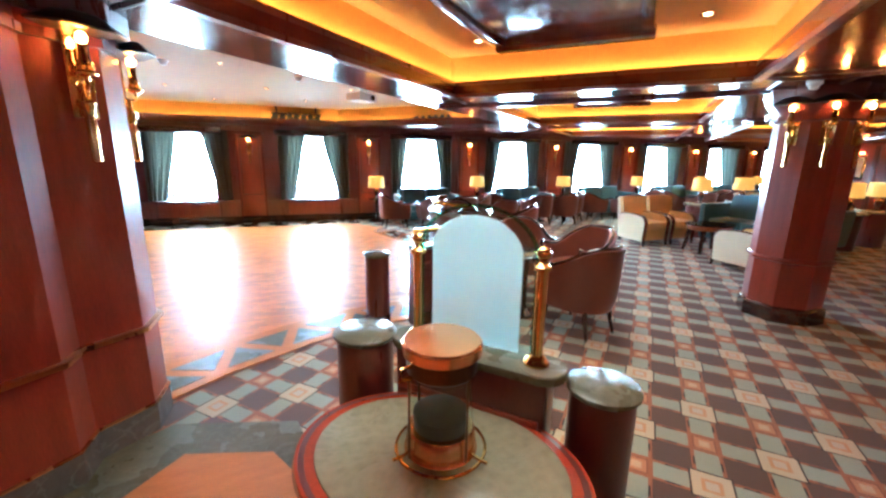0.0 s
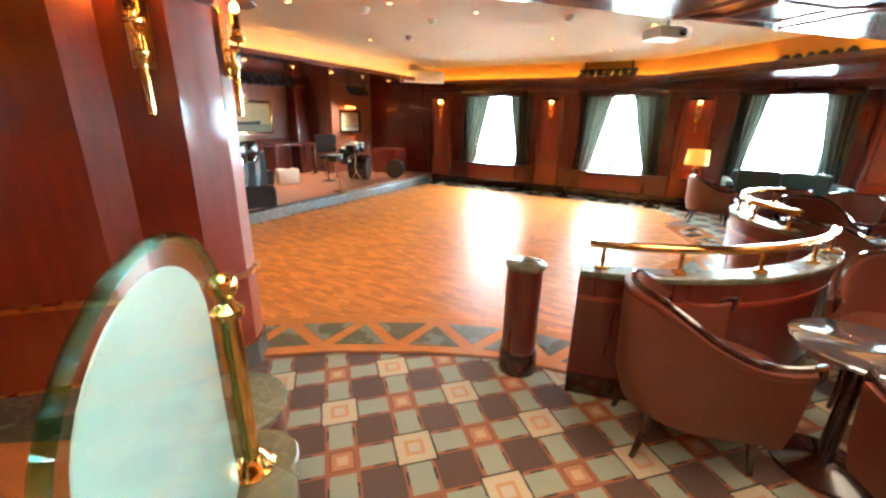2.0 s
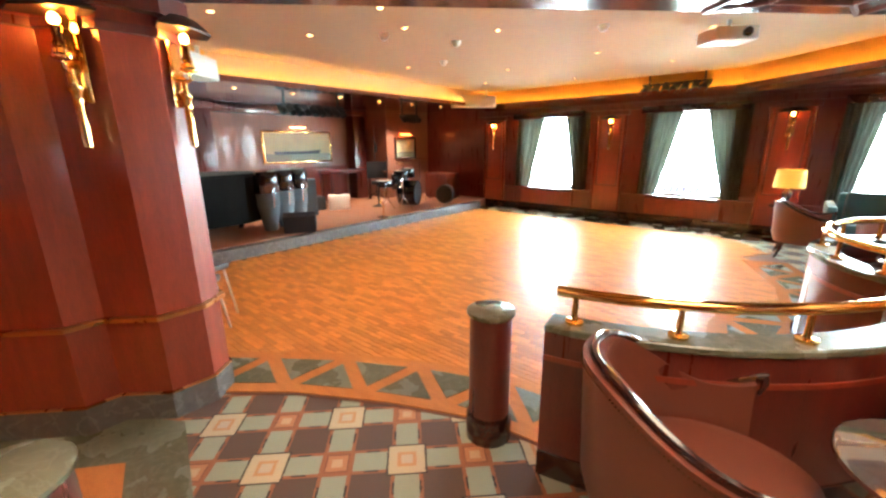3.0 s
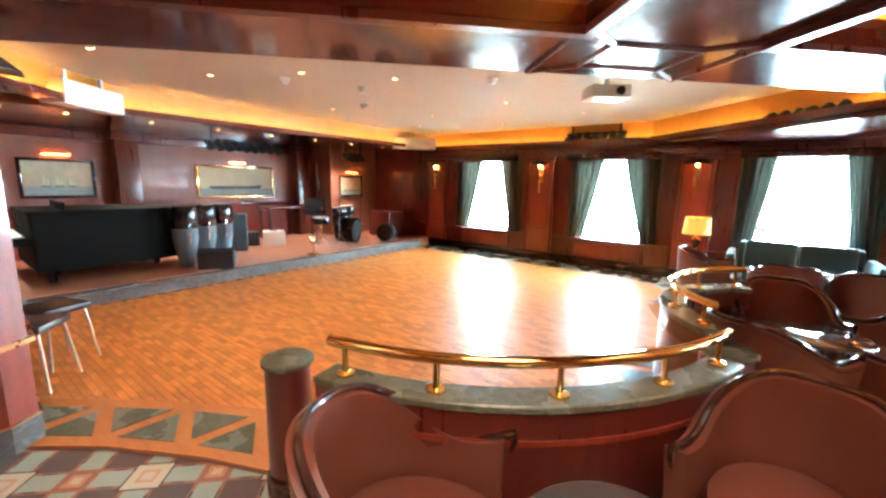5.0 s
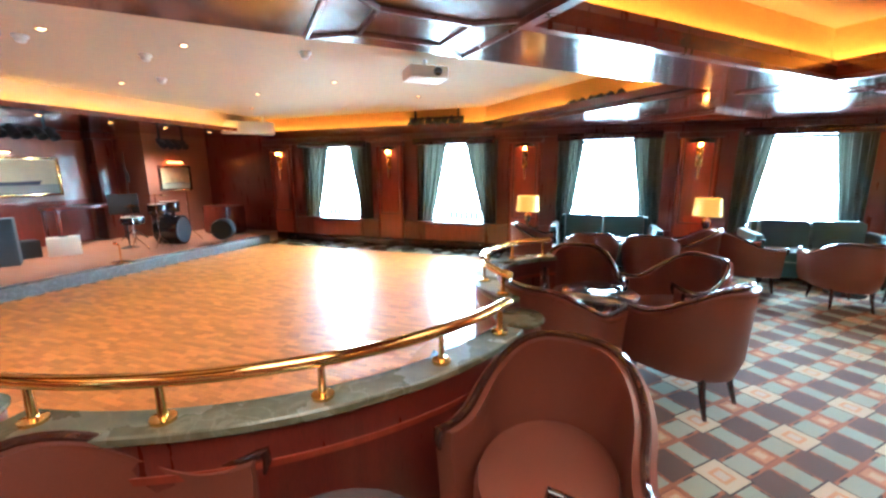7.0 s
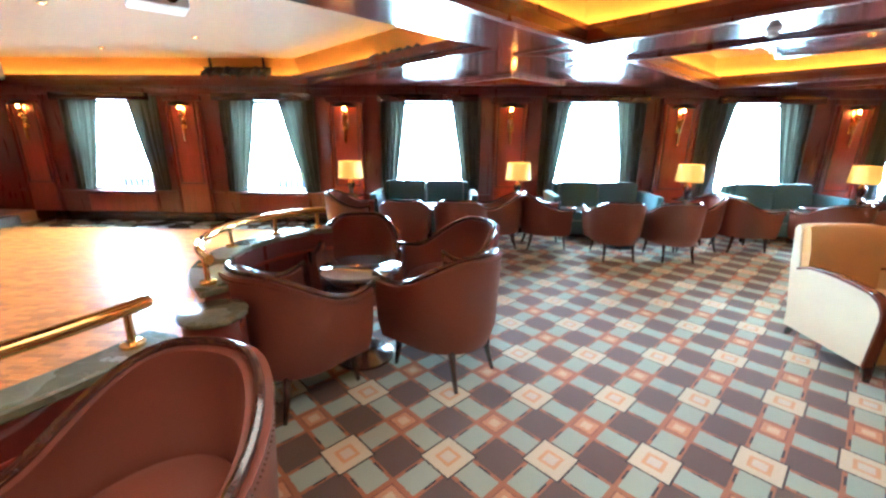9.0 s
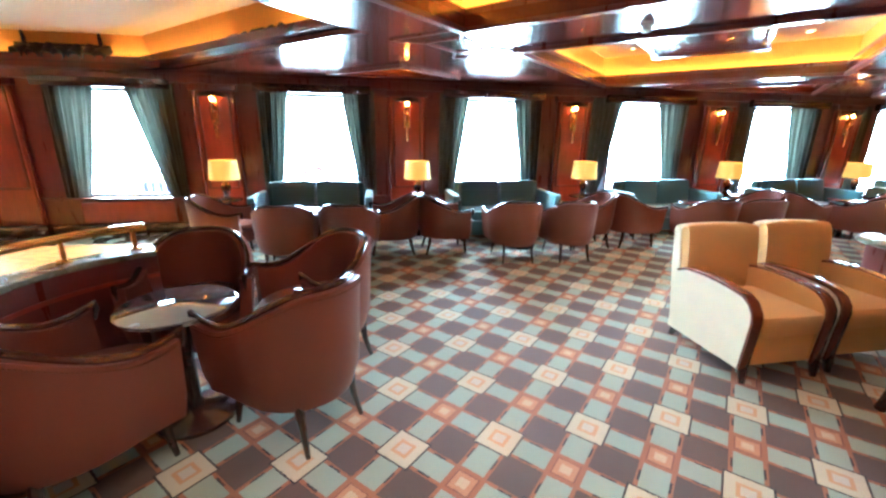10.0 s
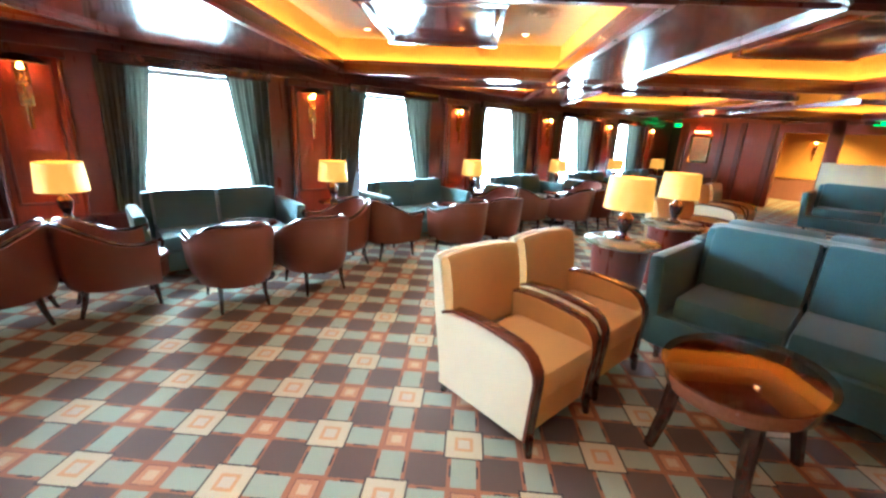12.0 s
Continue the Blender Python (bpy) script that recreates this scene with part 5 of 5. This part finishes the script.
for x, y, a, w in ((-3.8, 9.3, 52, 0.95), (-3.55, 3.6, 130, 0.8)):
    sp = thing("ceiling_loudspeaker", "white loudspeaker box hung in the ceiling cove", "loudspeaker", (x, y, 2.26), a, "ceiling loudspeakers")
    bm = nb(); box(bm, (-w / 2, -0.13, 0), (w / 2, 0.13, 0.24), 0.015); part("cabinet", bm, "white", sp)
    bm = nb(); box(bm, (-w / 2 + 0.03, -0.14, 0.02), (w / 2 - 0.03, -0.131, 0.22), 0.004); part("grille", bm, "white", sp)
    for q in (-1, 1):
        bm = nb(); box(bm, (q * w * 0.3 - 0.015, -0.02, 0.24), (q * w * 0.3 + 0.015, 0.02, 0.36)); part("bracket", bm, "white", sp)
pj = thing("projector", "white projector hung from the ceiling", "projector", (1.05, 6.75, 2.42), 40)
bm = nb(); box(bm, (-0.2, -0.15, 0), (0.2, 0.15, 0.12), 0.02); part("body", bm, "white", pj)
bm = nb(); lathe(bm, [(0.04, 0.0), (0.045, 0.03), (0.03, 0.035)], 16); bmesh.ops.transform(bm, verts=bm.verts, matrix=pose(0.08, -0.148, 0.06, 90)); part("lens", bm, "black", pj)
bm = nb(); lathe(bm, [(0.02, 0.12), (0.02, 0.199)], 10); part("mount", bm, "white", pj)

# ---- paintings ----
def painting(x, y0, y1, z0, z1, fill, frame_mat, ship, label):
    p = thing("painting", label, "painting", (x, (y0 + y1) / 2, 0))
    h = (y1 - y0) / 2
    bm = nb()
    for lo, hi in (((-h, z0), (h, z0 + 0.05)), ((-h, z1 - 0.05), (h, z1)), ((-h, z0 + 0.05), (-h + 0.05, z1 - 0.05)), ((h - 0.05, z0 + 0.05), (h, z1 - 0.05))):
        box(bm, (0.001, lo[0], lo[1]), (0.045, hi[0], hi[1]), 0.01)
    surround = part("frame", bm, frame_mat, p)
    bm = nb(); box(bm, (0.001, -h + 0.05, z0 + 0.05), (0.018, h - 0.05, z1 - 0.05)); part("canvas", bm, fill, surround)
    zw = z0 + (z1 - z0) * 0.3
    bm = nb(); box(bm, (0.0185, -h + 0.05, z0 + 0.05), (0.021, h - 0.05, zw)); part("sea", bm, "paint_sea", p)
    if ship:
        bm = nb()
        pts = [(-h * 0.72, zw + 0.05), (-h * 0.66, zw - 0.01), (h * 0.6, zw - 0.01), (h * 0.66, zw + 0.07), (h * 0.2, zw + 0.05)]
        a = [bm.verts.new((0.0215, y, z)) for y, z in pts]; b = [bm.verts.new((0.0235, y, z)) for y, z in pts]
        bm.faces.new(a[::-1]); bm.faces.new(b)
        for k in range(5):
            bm.faces.new((a[k], a[(k + 1) % 5], b[(k + 1) % 5], b[k]))
        part("ship", bm, "paint_hull", p)
    else:
        for k in range(3):
            y, top = -0.2 + 0.16 * k, zw + 0.17 - 0.035 * k
            bm = nb()
            for mast in (0.0, 0.045):
                v = [bm.verts.new((0.0215, y + mast + dy, z)) for dy, z in ((0.0, zw + 0.02), (0.04, zw + 0.025), (0.034, top - mast), (0.012, top - mast + 0.02))]
                bm.faces.new(v)
            bmesh.ops.solidify(bm, geom=bm.faces[:], thickness=0.001)
            part("sail", bm, "paint_sky", p, smooth=False)
            bm = nb(); box(bm, (0.0215, y - 0.02, zw - 0.005), (0.0232, y + 0.1, zw + 0.012)); part("hull", bm, "paint_hull", p)
    bm = nb(); tube(bm, [(0.06, -0.2, z1 + 0.09), (0.06, 0.2, z1 + 0.09)], 0.018, 8); light = part("picture_light", bm, "gold", p)
    bm = nb(); box(bm, (0.045, -0.17, z1 + 0.062), (0.075, 0.17, z1 + 0.07)); part("light_tube", bm, "glow" if not ship else "downlight", light)
    bm = nb(); tube(bm, [(0.0, 0, z1 + 0.04), (0.06, 0, z1 + 0.09)], 0.008, 6); part("arm", bm, "gold", p)


painting(STAGE_X, 5.9, 7.6, 1.1, 1.8, "paint_sky", "gold", True, "wide gilt-framed painting of a ship at sea")
painting(STAGE_X, 3.35, 4.3, 1.15, 1.8, "oldpaint", "trim", False, "framed painting of sailing ships")
painting(-5.92, 8.85, 9.6, 1.12, 1.66, "oldpaint", "trim", False, "small framed painting of a harbour")
ep = thing("painting", "gilt-framed portrait-shaped picture on the end wall", "painting", (END_X, 8.88, 0), 180)
bm = nb(); box(bm, (0.001, -0.28, 1.05), (0.03, 0.28, 1.85), 0.01); part("frame", bm, "gold", ep)
bm = nb(); box(bm, (0.0305, -0.22, 1.11), (0.033, 0.22, 1.79)); part("canvas", bm, "oldpaint", ep)
bm = nb(); box(bm, (0.04, -0.2, 1.92), (0.08, 0.2, 1.96), 0.01); part("picture_light", bm, "glow", ep)
for y, z in ((9.8, 2.1), (5.3, 2.18)):
    ex = thing("exit_sign", "small lit green exit sign", "sign", (END_X + (0.6 if y > 9 else -0.03), y, z), group="exit signs")
    bm = nb(); box(bm, (-0.02, -0.11, 0), (0.02, 0.11, 0.1), 0.008); part("face", bm, "exit", ex)
    bm = nb(); box(bm, (-0.01, -0.01, 0.1), (0.01, 0.01, 0.6 if y > 9 else 0.1)); part("hanger", bm, "matte_black", ex)
lw = thing("low_wall", "cream padded low wall before the far opening", "partition", (16.2, 4.3, 0), kind="structure")
bm = nb(); box(bm, (-0.1, -2.2, 0), (0.1, 1.55, 1.32), 0.03); part("panel", bm, "cream", lw)
sconce((END_X + 2.955, 6.65, 1.66), 270)
# amber fill lamp added for the foyer, with no fixture of its own
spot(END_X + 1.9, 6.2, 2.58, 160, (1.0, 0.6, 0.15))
# the foyer's golden light is put into this panel's amber colour
bm = nb(); box(bm, (END_X + 2.96, 4.6, 0.7), (END_X + 2.999, 7.6, 2.15), 0.01)
tagged(link("gold_screen", bm, "cove"), "foyer wall panel coloured amber to show golden light", "wall panel")

# ---- stage things ----
pi = thing("grand_piano", "grand piano under a dull black cover on the stage", "piano", (-5.1, 3.7, 0.17), 0)
out = [(0.55, -0.55), (0.55, 0.5), (0.52, 0.8), (0.4, 1.05), (0.15, 1.2), (-0.15, 1.15), (-0.4, 0.9), (-0.62, 0.5), (-0.75, 0.2), (-0.8, -0.55)]
bm = nb(); prism(bm, out, 0.16, 0.88); bmesh.ops.bevel(bm, geom=bm.edges[:], offset=0.012, segments=1, affect="EDGES"); part("case", bm, "cover", pi)
bm = nb(); prism(bm, [(x * 1.02, y * 1.02) for x, y in out], 0.882, 0.92); bmesh.ops.bevel(bm, geom=bm.edges[:], offset=0.006, segments=1, affect="EDGES"); part("lid", bm, "cover", pi)
bm = nb(); box(bm, (-0.78, -0.75, 0.5), (0.53, -0.552, 0.6), 0.012); bed = part("key_bed", bm, "cover", pi)
bm = nb(); box(bm, (-0.66, -0.73, 0.601), (0.42, -0.6, 0.615), 0.003); part("keys", bm, "white", bed)
for x, y in ((-0.65, -0.4), (0.42, -0.4), (-0.05, 0.9)):
    bm = nb(); lathe(bm, [(0.04, 0.0), (0.045, 0.06), (0.06, 0.12), (0.045, 0.3), (0.065, 0.55)], 14, (x, y)); part("leg", bm, "cover", pi)
bm = nb(); box(bm, (-0.12, -0.3, 0.02), (0.02, -0.25, 0.55), 0.01); part("lyre", bm, "cover", pi)
bm = nb(); box(bm, (-0.5, -0.2, 0.92), (0.3, -0.17, 1.02), 0.01, pose(0, 0, 0, 0)); part("music_desk", bm, "cover", pi)
for k, (x, y) in enumerate(((-4.55, 4.82), (-4.7, 5.16), (-4.85, 5.5))):
    cg = thing("conga_drum", "covered conga drum, black top and grey padded sides", "drum", (x, y, 0.17), group="covered congas")
    bm = nb(); lathe(bm, [(0.1, 0.0), (0.125, 0.15), (0.175, 0.42), (0.17, 0.62)], 20); part("body", bm, "grey_cloth", cg)
    bm = nb(); lathe(bm, [(0.18, 0.6), (0.195, 0.62), (0.19, 0.88), (0.165, 0.94), (0.04, 0.95)], 20); part("hood", bm, "black", cg)
    bm = nb(); tube(bm, [(0.19, 0, 0.68), (0.2, 0, 0.6), (0.18, 0, 0.38)], 0.012, 6); part("lug", bm, "chrome", cg)


def speaker_box(name, x, y, w, d, h, rz, face, body, label):
    s = thing(name, label, "loudspeaker", (x, y, 0.17), rz)
    bm = nb(); box(bm, (-w / 2, -d / 2, 0), (w / 2, d / 2, h), 0.015); part("cabinet", bm, body, s)
    bm = nb(); box(bm, (-w / 2 + 0.025, -d / 2 - 0.012, 0.03), (w / 2 - 0.025, -d / 2 - 0.001, h - 0.03), 0.004); part("grille", bm, face, s)
    bm = nb(); box(bm, (-0.06, -0.02, h), (0.06, 0.02, h + 0.02), 0.006); part("handle", bm, "matte_black", s)


speaker_box("loudspeaker", -5.4, 5.98, 0.42, 0.3, 0.7, 60, "slate", "slate", "slate grey loudspeaker cabinet on the stage")
speaker_box("guitar_amplifier", -5.5, 6.82, 0.42, 0.26, 0.3, 62, "white", "white", "small amplifier with pale grille cloth")
speaker_box("equipment_case", -5.8, 6.35, 0.5, 0.3, 0.28, 80, "matte_black", "matte_black", "low black equipment case")
wm = thing("stage_monitor", "black wedge stage monitor with pale end", "loudspeaker", (-4.15, 5.1, 0.17), 58)
bm = nb()
pr = [(-0.2, 0.0), (0.16, 0.0), (0.18, 0.12), (-0.02, 0.3), (-0.2, 0.26)]
a = [bm.verts.new((-0.24, y, z)) for y, z in pr]; b = [bm.verts.new((0.24, y, z)) for y, z in pr]
bm.faces.new(a[::-1]); bm.faces.new(b)
for k in range(5):
    bm.faces.new((a[k], a[(k + 1) % 5], b[(k + 1) % 5], b[k]))
part("cabinet", bm, "matte_black", wm)
bm = nb(); lathe(bm, [(0.12, 0.0), (0.12, 0.012), (0.1, 0.016)], 20); bmesh.ops.transform(bm, verts=bm.verts, matrix=pose(0.241, -0.02, 0.14, 0, 90)); part("end_plate", bm, "grey_cloth", wm)
ms = thing("microphone_stand", "short brass microphone stand with round base at the stage front", "microphone stand", (-3.98, 6.72, 0.17))
bm = nb(); lathe(bm, [(0.13, 0), (0.13, 0.012), (0.02, 0.03)], 24); part("base", bm, "gold", ms)
bm = nb(); tube(bm, [(0, 0, 0.02), (0, 0, 0.26)], 0.011, 8); part("pole", bm, "gold", ms)
bm = nb(); tube(bm, [(0, 0, 0.26), (-0.02, -0.06, 0.31)], 0.012, 8, [0.012, 0.022]); part("clip", bm, "gold", ms)
bo = thing("boom_stand", "tall thin black microphone boom stand beside a pilaster", "microphone stand", (-5.9, 8.2, 0.17))
bm = nb(); tube(bm, [(0, 0, 0.1), (0, 0, 1.72)], 0.011, 8); part("pole", bm, "matte_black", bo)
for a in (90, 210, 330):
    c, q = math.cos(radians(a)), math.sin(radians(a))
    bm = nb(); tube(bm, [(0, 0, 0.22), (0.26 * c, 0.26 * q, 0.0)], 0.01, 6); part("leg", bm, "matte_black", bo)
bm = nb(); tube(bm, [(0, -0.04, 1.5), (0, 0.03, 1.3), (0, 0.04, 1.15)], 0.02, 8, [0.012, 0.03, 0.02]); part("microphone", bm, "matte_black", bo)
dk = thing("drum_kit", "black and chrome drum kit with brass cymbals", "drum kit", (-4.75, 8.05, 0.17), 25)
bm = nb(); lathe(bm, [(0.27, -0.2), (0.275, -0.19), (0.275, 0.19), (0.27, 0.2)], 28); bmesh.ops.transform(bm, verts=bm.verts, matrix=pose(0.1, 0.0, 0.28, 0, 90, 0)); part("bass_drum", bm, "black", dk)
bm = nb(); lathe(bm, [(0.24, 0.201), (0.24, 0.206)], 28); bmesh.ops.transform(bm, verts=bm.verts, matrix=pose(0.1, 0.0, 0.28, 0, 90, 0)); part("bass_head", bm, "matte_black", dk)
for x, y, z, r, h in ((0.0, -0.2, 0.6, 0.15, 0.18), (0.0, 0.18, 0.6, 0.16, 0.2), (-0.3, -0.45, 0.45, 0.17, 0.13), (-0.3, 0.48, 0.3, 0.2, 0.35)):
    bm = nb(); lathe(bm, [(r, z), (r + 0.006, z + 0.01), (r + 0.006, z + h - 0.01), (r, z + h)], 24, (x, y)); tub = part("drum", bm, "black", dk)
    bm = nb(); lathe(bm, [(r - 0.004, z + h), (r - 0.004, z + h + 0.004)], 24, (x, y)); part("head", bm, "white", tub)
    bm = nb(); tube(bm, [(x, y, z), (x, y, 0.0)], 0.012, 8); part("stand", bm, "chrome", dk)
for x, y, z, r in ((0.15, -0.5, 0.95, 0.2), (0.2, 0.45, 1.0, 0.22), (-0.2, -0.6, 0.78, 0.17)):
    bm = nb(); lathe(bm, [(0.015, z + 0.02), (r * 0.3, z + 0.012), (r, z), (r * 0.3, z + 0.008)], 28, (x, y)); part("cymbal", bm, "gold", dk)
    bm = nb(); tube(bm, [(x, y, z + 0.03), (x, y, 0.25), (x + 0.15, y + 0.1, 0.0)], 0.01, 6); tube(bm, [(x, y, 0.25), (x - 0.15, y + 0.1, 0)], 0.01, 6); part("stand", bm, "chrome", dk)
bm = nb(); lathe(bm, [(0.16, 0.45), (0.17, 0.47), (0.16, 0.52)], 20, (-0.65, 0.05)); part("throne", bm, "matte_black", dk)
bm = nb(); tube(bm, [(-0.65, 0.05, 0.45), (-0.65, 0.05, 0.0)], 0.015, 8); part("throne_post", bm, "chrome", dk)
sc = thing("music_screen", "black music stand board beside the drums", "music stand", (-5.05, 7.55, 0.17), 60)
bm = nb(); box(bm, (-0.22, -0.01, 0.62), (0.22, 0.01, 0.98), 0.006, pose(0, 0, 0, -8)); part("board", bm, "matte_black", sc)
bm = nb(); tube(bm, [(0, 0.09, 0.7), (0, 0.09, 0.0)], 0.011, 8); part("pole", bm, "matte_black", sc)
bm = nb(); lathe(bm, [(0.15, 0), (0.02, 0.04)], 16, (0, 0.09)); part("base", bm, "matte_black", sc)
cu_ = thing("drum_bag", "dark padded round drum bag on the stage", "bag", (-4.25, 8.85, 0.17), 30)
bm = nb(); lathe(bm, [(0.02, -0.13), (0.19, -0.13), (0.21, -0.1), (0.21, 0.1), (0.19, 0.13), (0.02, 0.13)], 24); bmesh.ops.transform(bm, verts=bm.verts, matrix=pose(0, 0, 0.21, 90)); part("bag", bm, "matte_black", cu_)
ds = thing("console_table", "dark wooden console against the stage wall", "table", (-6.4, 7.7, 0.17))
bm = nb(); box(bm, (-0.25, -0.6, 0.68), (0.25, 0.6, 0.74), 0.01); part("top", bm, "mahogany", ds)
for x in (-0.2, 0.2):
    for y in (-0.55, 0.55):
        bm = nb(); box(bm, (x - 0.025, y - 0.025, 0), (x + 0.025, y + 0.025, 0.68), 0.004); part("leg", bm, "mahogany", ds)
cab = thing("flight_case", "dark red equipment case in the stage corner", "case", (-4.9, 9.5, 0.17))
bm = nb(); box(bm, (-0.35, -0.25, 0.03), (0.35, 0.25, 0.62), 0.015); part("case", bm, "mahogany", cab)
for x in (-0.28, 0.28):
    bm = nb(); box(bm, (x - 0.03, -0.2, 0), (x + 0.03, 0.2, 0.03)); part("runner", bm, "matte_black", cab)
stool_vinyl = mat("dark_brown_vinyl", (0.035, 0.02, 0.014), 0.3, var=0.2, bump=0.05)
for x, y, a in ((-2.12, 2.93, 20), (-1.72, 2.72, 50)):
    sl = thing("stool", "low stool with glossy dark brown seat and slim metal legs", "stool", (x, y, 0.004), a, "low stools")
    bm = nb(); box(bm, (-0.19, -0.17, 0.44), (0.19, 0.17, 0.5), 0.025); part("seat", bm, stool_vinyl, sl)
    for q in (-1, 1):
        for s in (-1, 1):
            bm = nb(); tube(bm, [(q * 0.15, s * 0.13, 0.44), (q * 0.2, s * 0.17, 0.0)], 0.011, 8); part("leg", bm, "pale_metal", sl)

# ---- floor inlays ----
bm = nb(); prism(bm, [(-1.05, 2.06), (-3.3, 0.5), (-4.5, 0.3), (-4.5, BACK_Y), (1.0, BACK_Y), (1.0, 0.2), (0.3, 1.0), (0.0, 2.12), (-0.3, 2.2), (-0.68, 2.3)][::-1], 0.0005, 0.004)
fo = solid("foyer_floor", bm, "green", "green marble floor with terracotta timber field", "floor")
bm = nb(); prism(bm, [(-0.76, 1.76), (-0.56, 2.0), (-0.12, 1.88), (0.05, 1.6), (0.1, 0.6), (0.6, -0.2), (0.6, BACK_Y + 0.5), (-3.0, BACK_Y + 0.5), (-3.0, 0.2)][::-1], 0.005, 0.008)
part("timber_field", bm, "inlay", fo, smooth=False)

edge = [(-1.3, 2.15), (-0.84, 2.5), (-0.45, 2.82), (0.1, 3.14), (0.6, 3.36), (1.04, 3.42)] + arc(0.71, 4.98, 1.62, -76, -14, 8) + arc(2.8, 5.62, 0.9, 238, 118, 8) + [(2.3, 7.2), (1.9, 8.3)]
# even steps along the edge
dist = [0.0]
for p, q in zip(edge, edge[1:]):
    dist.append(dist[-1] + math.hypot(q[0] - p[0], q[1] - p[1]))


def along(s):
    s = max(0, min(dist[-1] - 1e-4, s))
    k = max(i for i in range(len(dist) - 1) if dist[i] <= s)
    f = (s - dist[k]) / (dist[k + 1] - dist[k])
    return Vector((edge[k][0] + f * (edge[k + 1][0] - edge[k][0]), edge[k][1] + f * (edge[k + 1][1] - edge[k][1])))


def inner(s, d):
    t = (along(s + 0.25) - along(s - 0.25)).normalized()
    return along(s) + Vector((-t.y, t.x)) * d


border = thing("dance_border", "orange wood border with green marble triangles round the dance floor", "floor border", kind="structure")
steps = int(dist[-1] / 0.1)
S = [dist[-1] * k / steps for k in range(steps + 1)]
bm = nb(); band(bm, [tuple(inner(s, 0.02)) for s in S], [tuple(inner(s, 0.52)) for s in S], 0.0045, 0.0095); part("band", bm, "inlay", border, smooth=False)
bays = int(dist[-1] / 0.5)
for k in range(bays):
    s0, s1, h = dist[-1] * k / bays, dist[-1] * (k + 1) / bays, dist[-1] / bays / 2
    flips = [(inner(s0, 0.075), inner(s1, 0.075), inner(s0 + h, 0.46))]
    if k < bays - 1:
        flips.append((inner(s0 + h, 0.46), inner(s1, 0.075), inner(s1 + h, 0.46)))
    for tri in flips:
        g = (tri[0] + tri[1] + tri[2]) / 3
        bm = nb(); prism(bm, [tuple(g + (p - g) * 0.7) for p in tri], 0.0096, 0.0125); part("marble_triangle", bm, "green", border, smooth=False)

# parquet
def in_field(x, y):
    if not inside(x, y, DANCE):
        return False
    return all((x - p[0]) ** 2 + (y - p[1]) ** 2 > 0.2116 for p in FIELD)


FIELD = [tuple(along(s)) for s in S]
L_, W_ = 0.14, 0.05
floor_part = bpy.data.objects["dance_floor"]
proto = nb(); box(proto, (-L_ / 2 + 0.0015, -W_ / 2 + 0.0015, 0.0042), (L_ / 2 - 0.0015, W_ / 2 - 0.0015, 0.0085))
pm = bpy.data.meshes.new("plank"); proto.to_mesh(pm); proto.free(); pm.materials.append(M["plank_piece"])
verts, faces, count = [], [], 0
for r in range(150):
    y = 2.1 + W_ * (r + 0.5)
    for q in range(50):
        x = -3.9 + L_ * (q + 0.5) + (0.0, 0.07, 0.035, 0.105)[r % 4]
        if not in_field(x, y) or x < -3.76 or y > 9.43:
            continue
        if count < 300 and y < 4.2:
            ob = new("plank", pm); ob.location = (x, y, 0); ob.parent = floor_part
            count += 1
        else:
            n = len(verts)
            for z in (0.0042, 0.0085):
                for dx, dy in ((-1, -1), (1, -1), (1, 1), (-1, 1)):
                    verts.append((x + dx * (L_ / 2 - 0.0015), y + dy * (W_ / 2 - 0.0015), z))
            faces += [(n + 4, n + 5, n + 6, n + 7), (n, n + 1, n + 5, n + 4), (n + 1, n + 2, n + 6, n + 5), (n + 2, n + 3, n + 7, n + 6), (n + 3, n, n + 4, n + 7)]
me = bpy.data.meshes.new("planks"); me.from_pydata(verts, [], faces); me.materials.append(M["plank"])
ob = new("planks", me); ob.parent = floor_part
tagged(ob, kind="stuff")
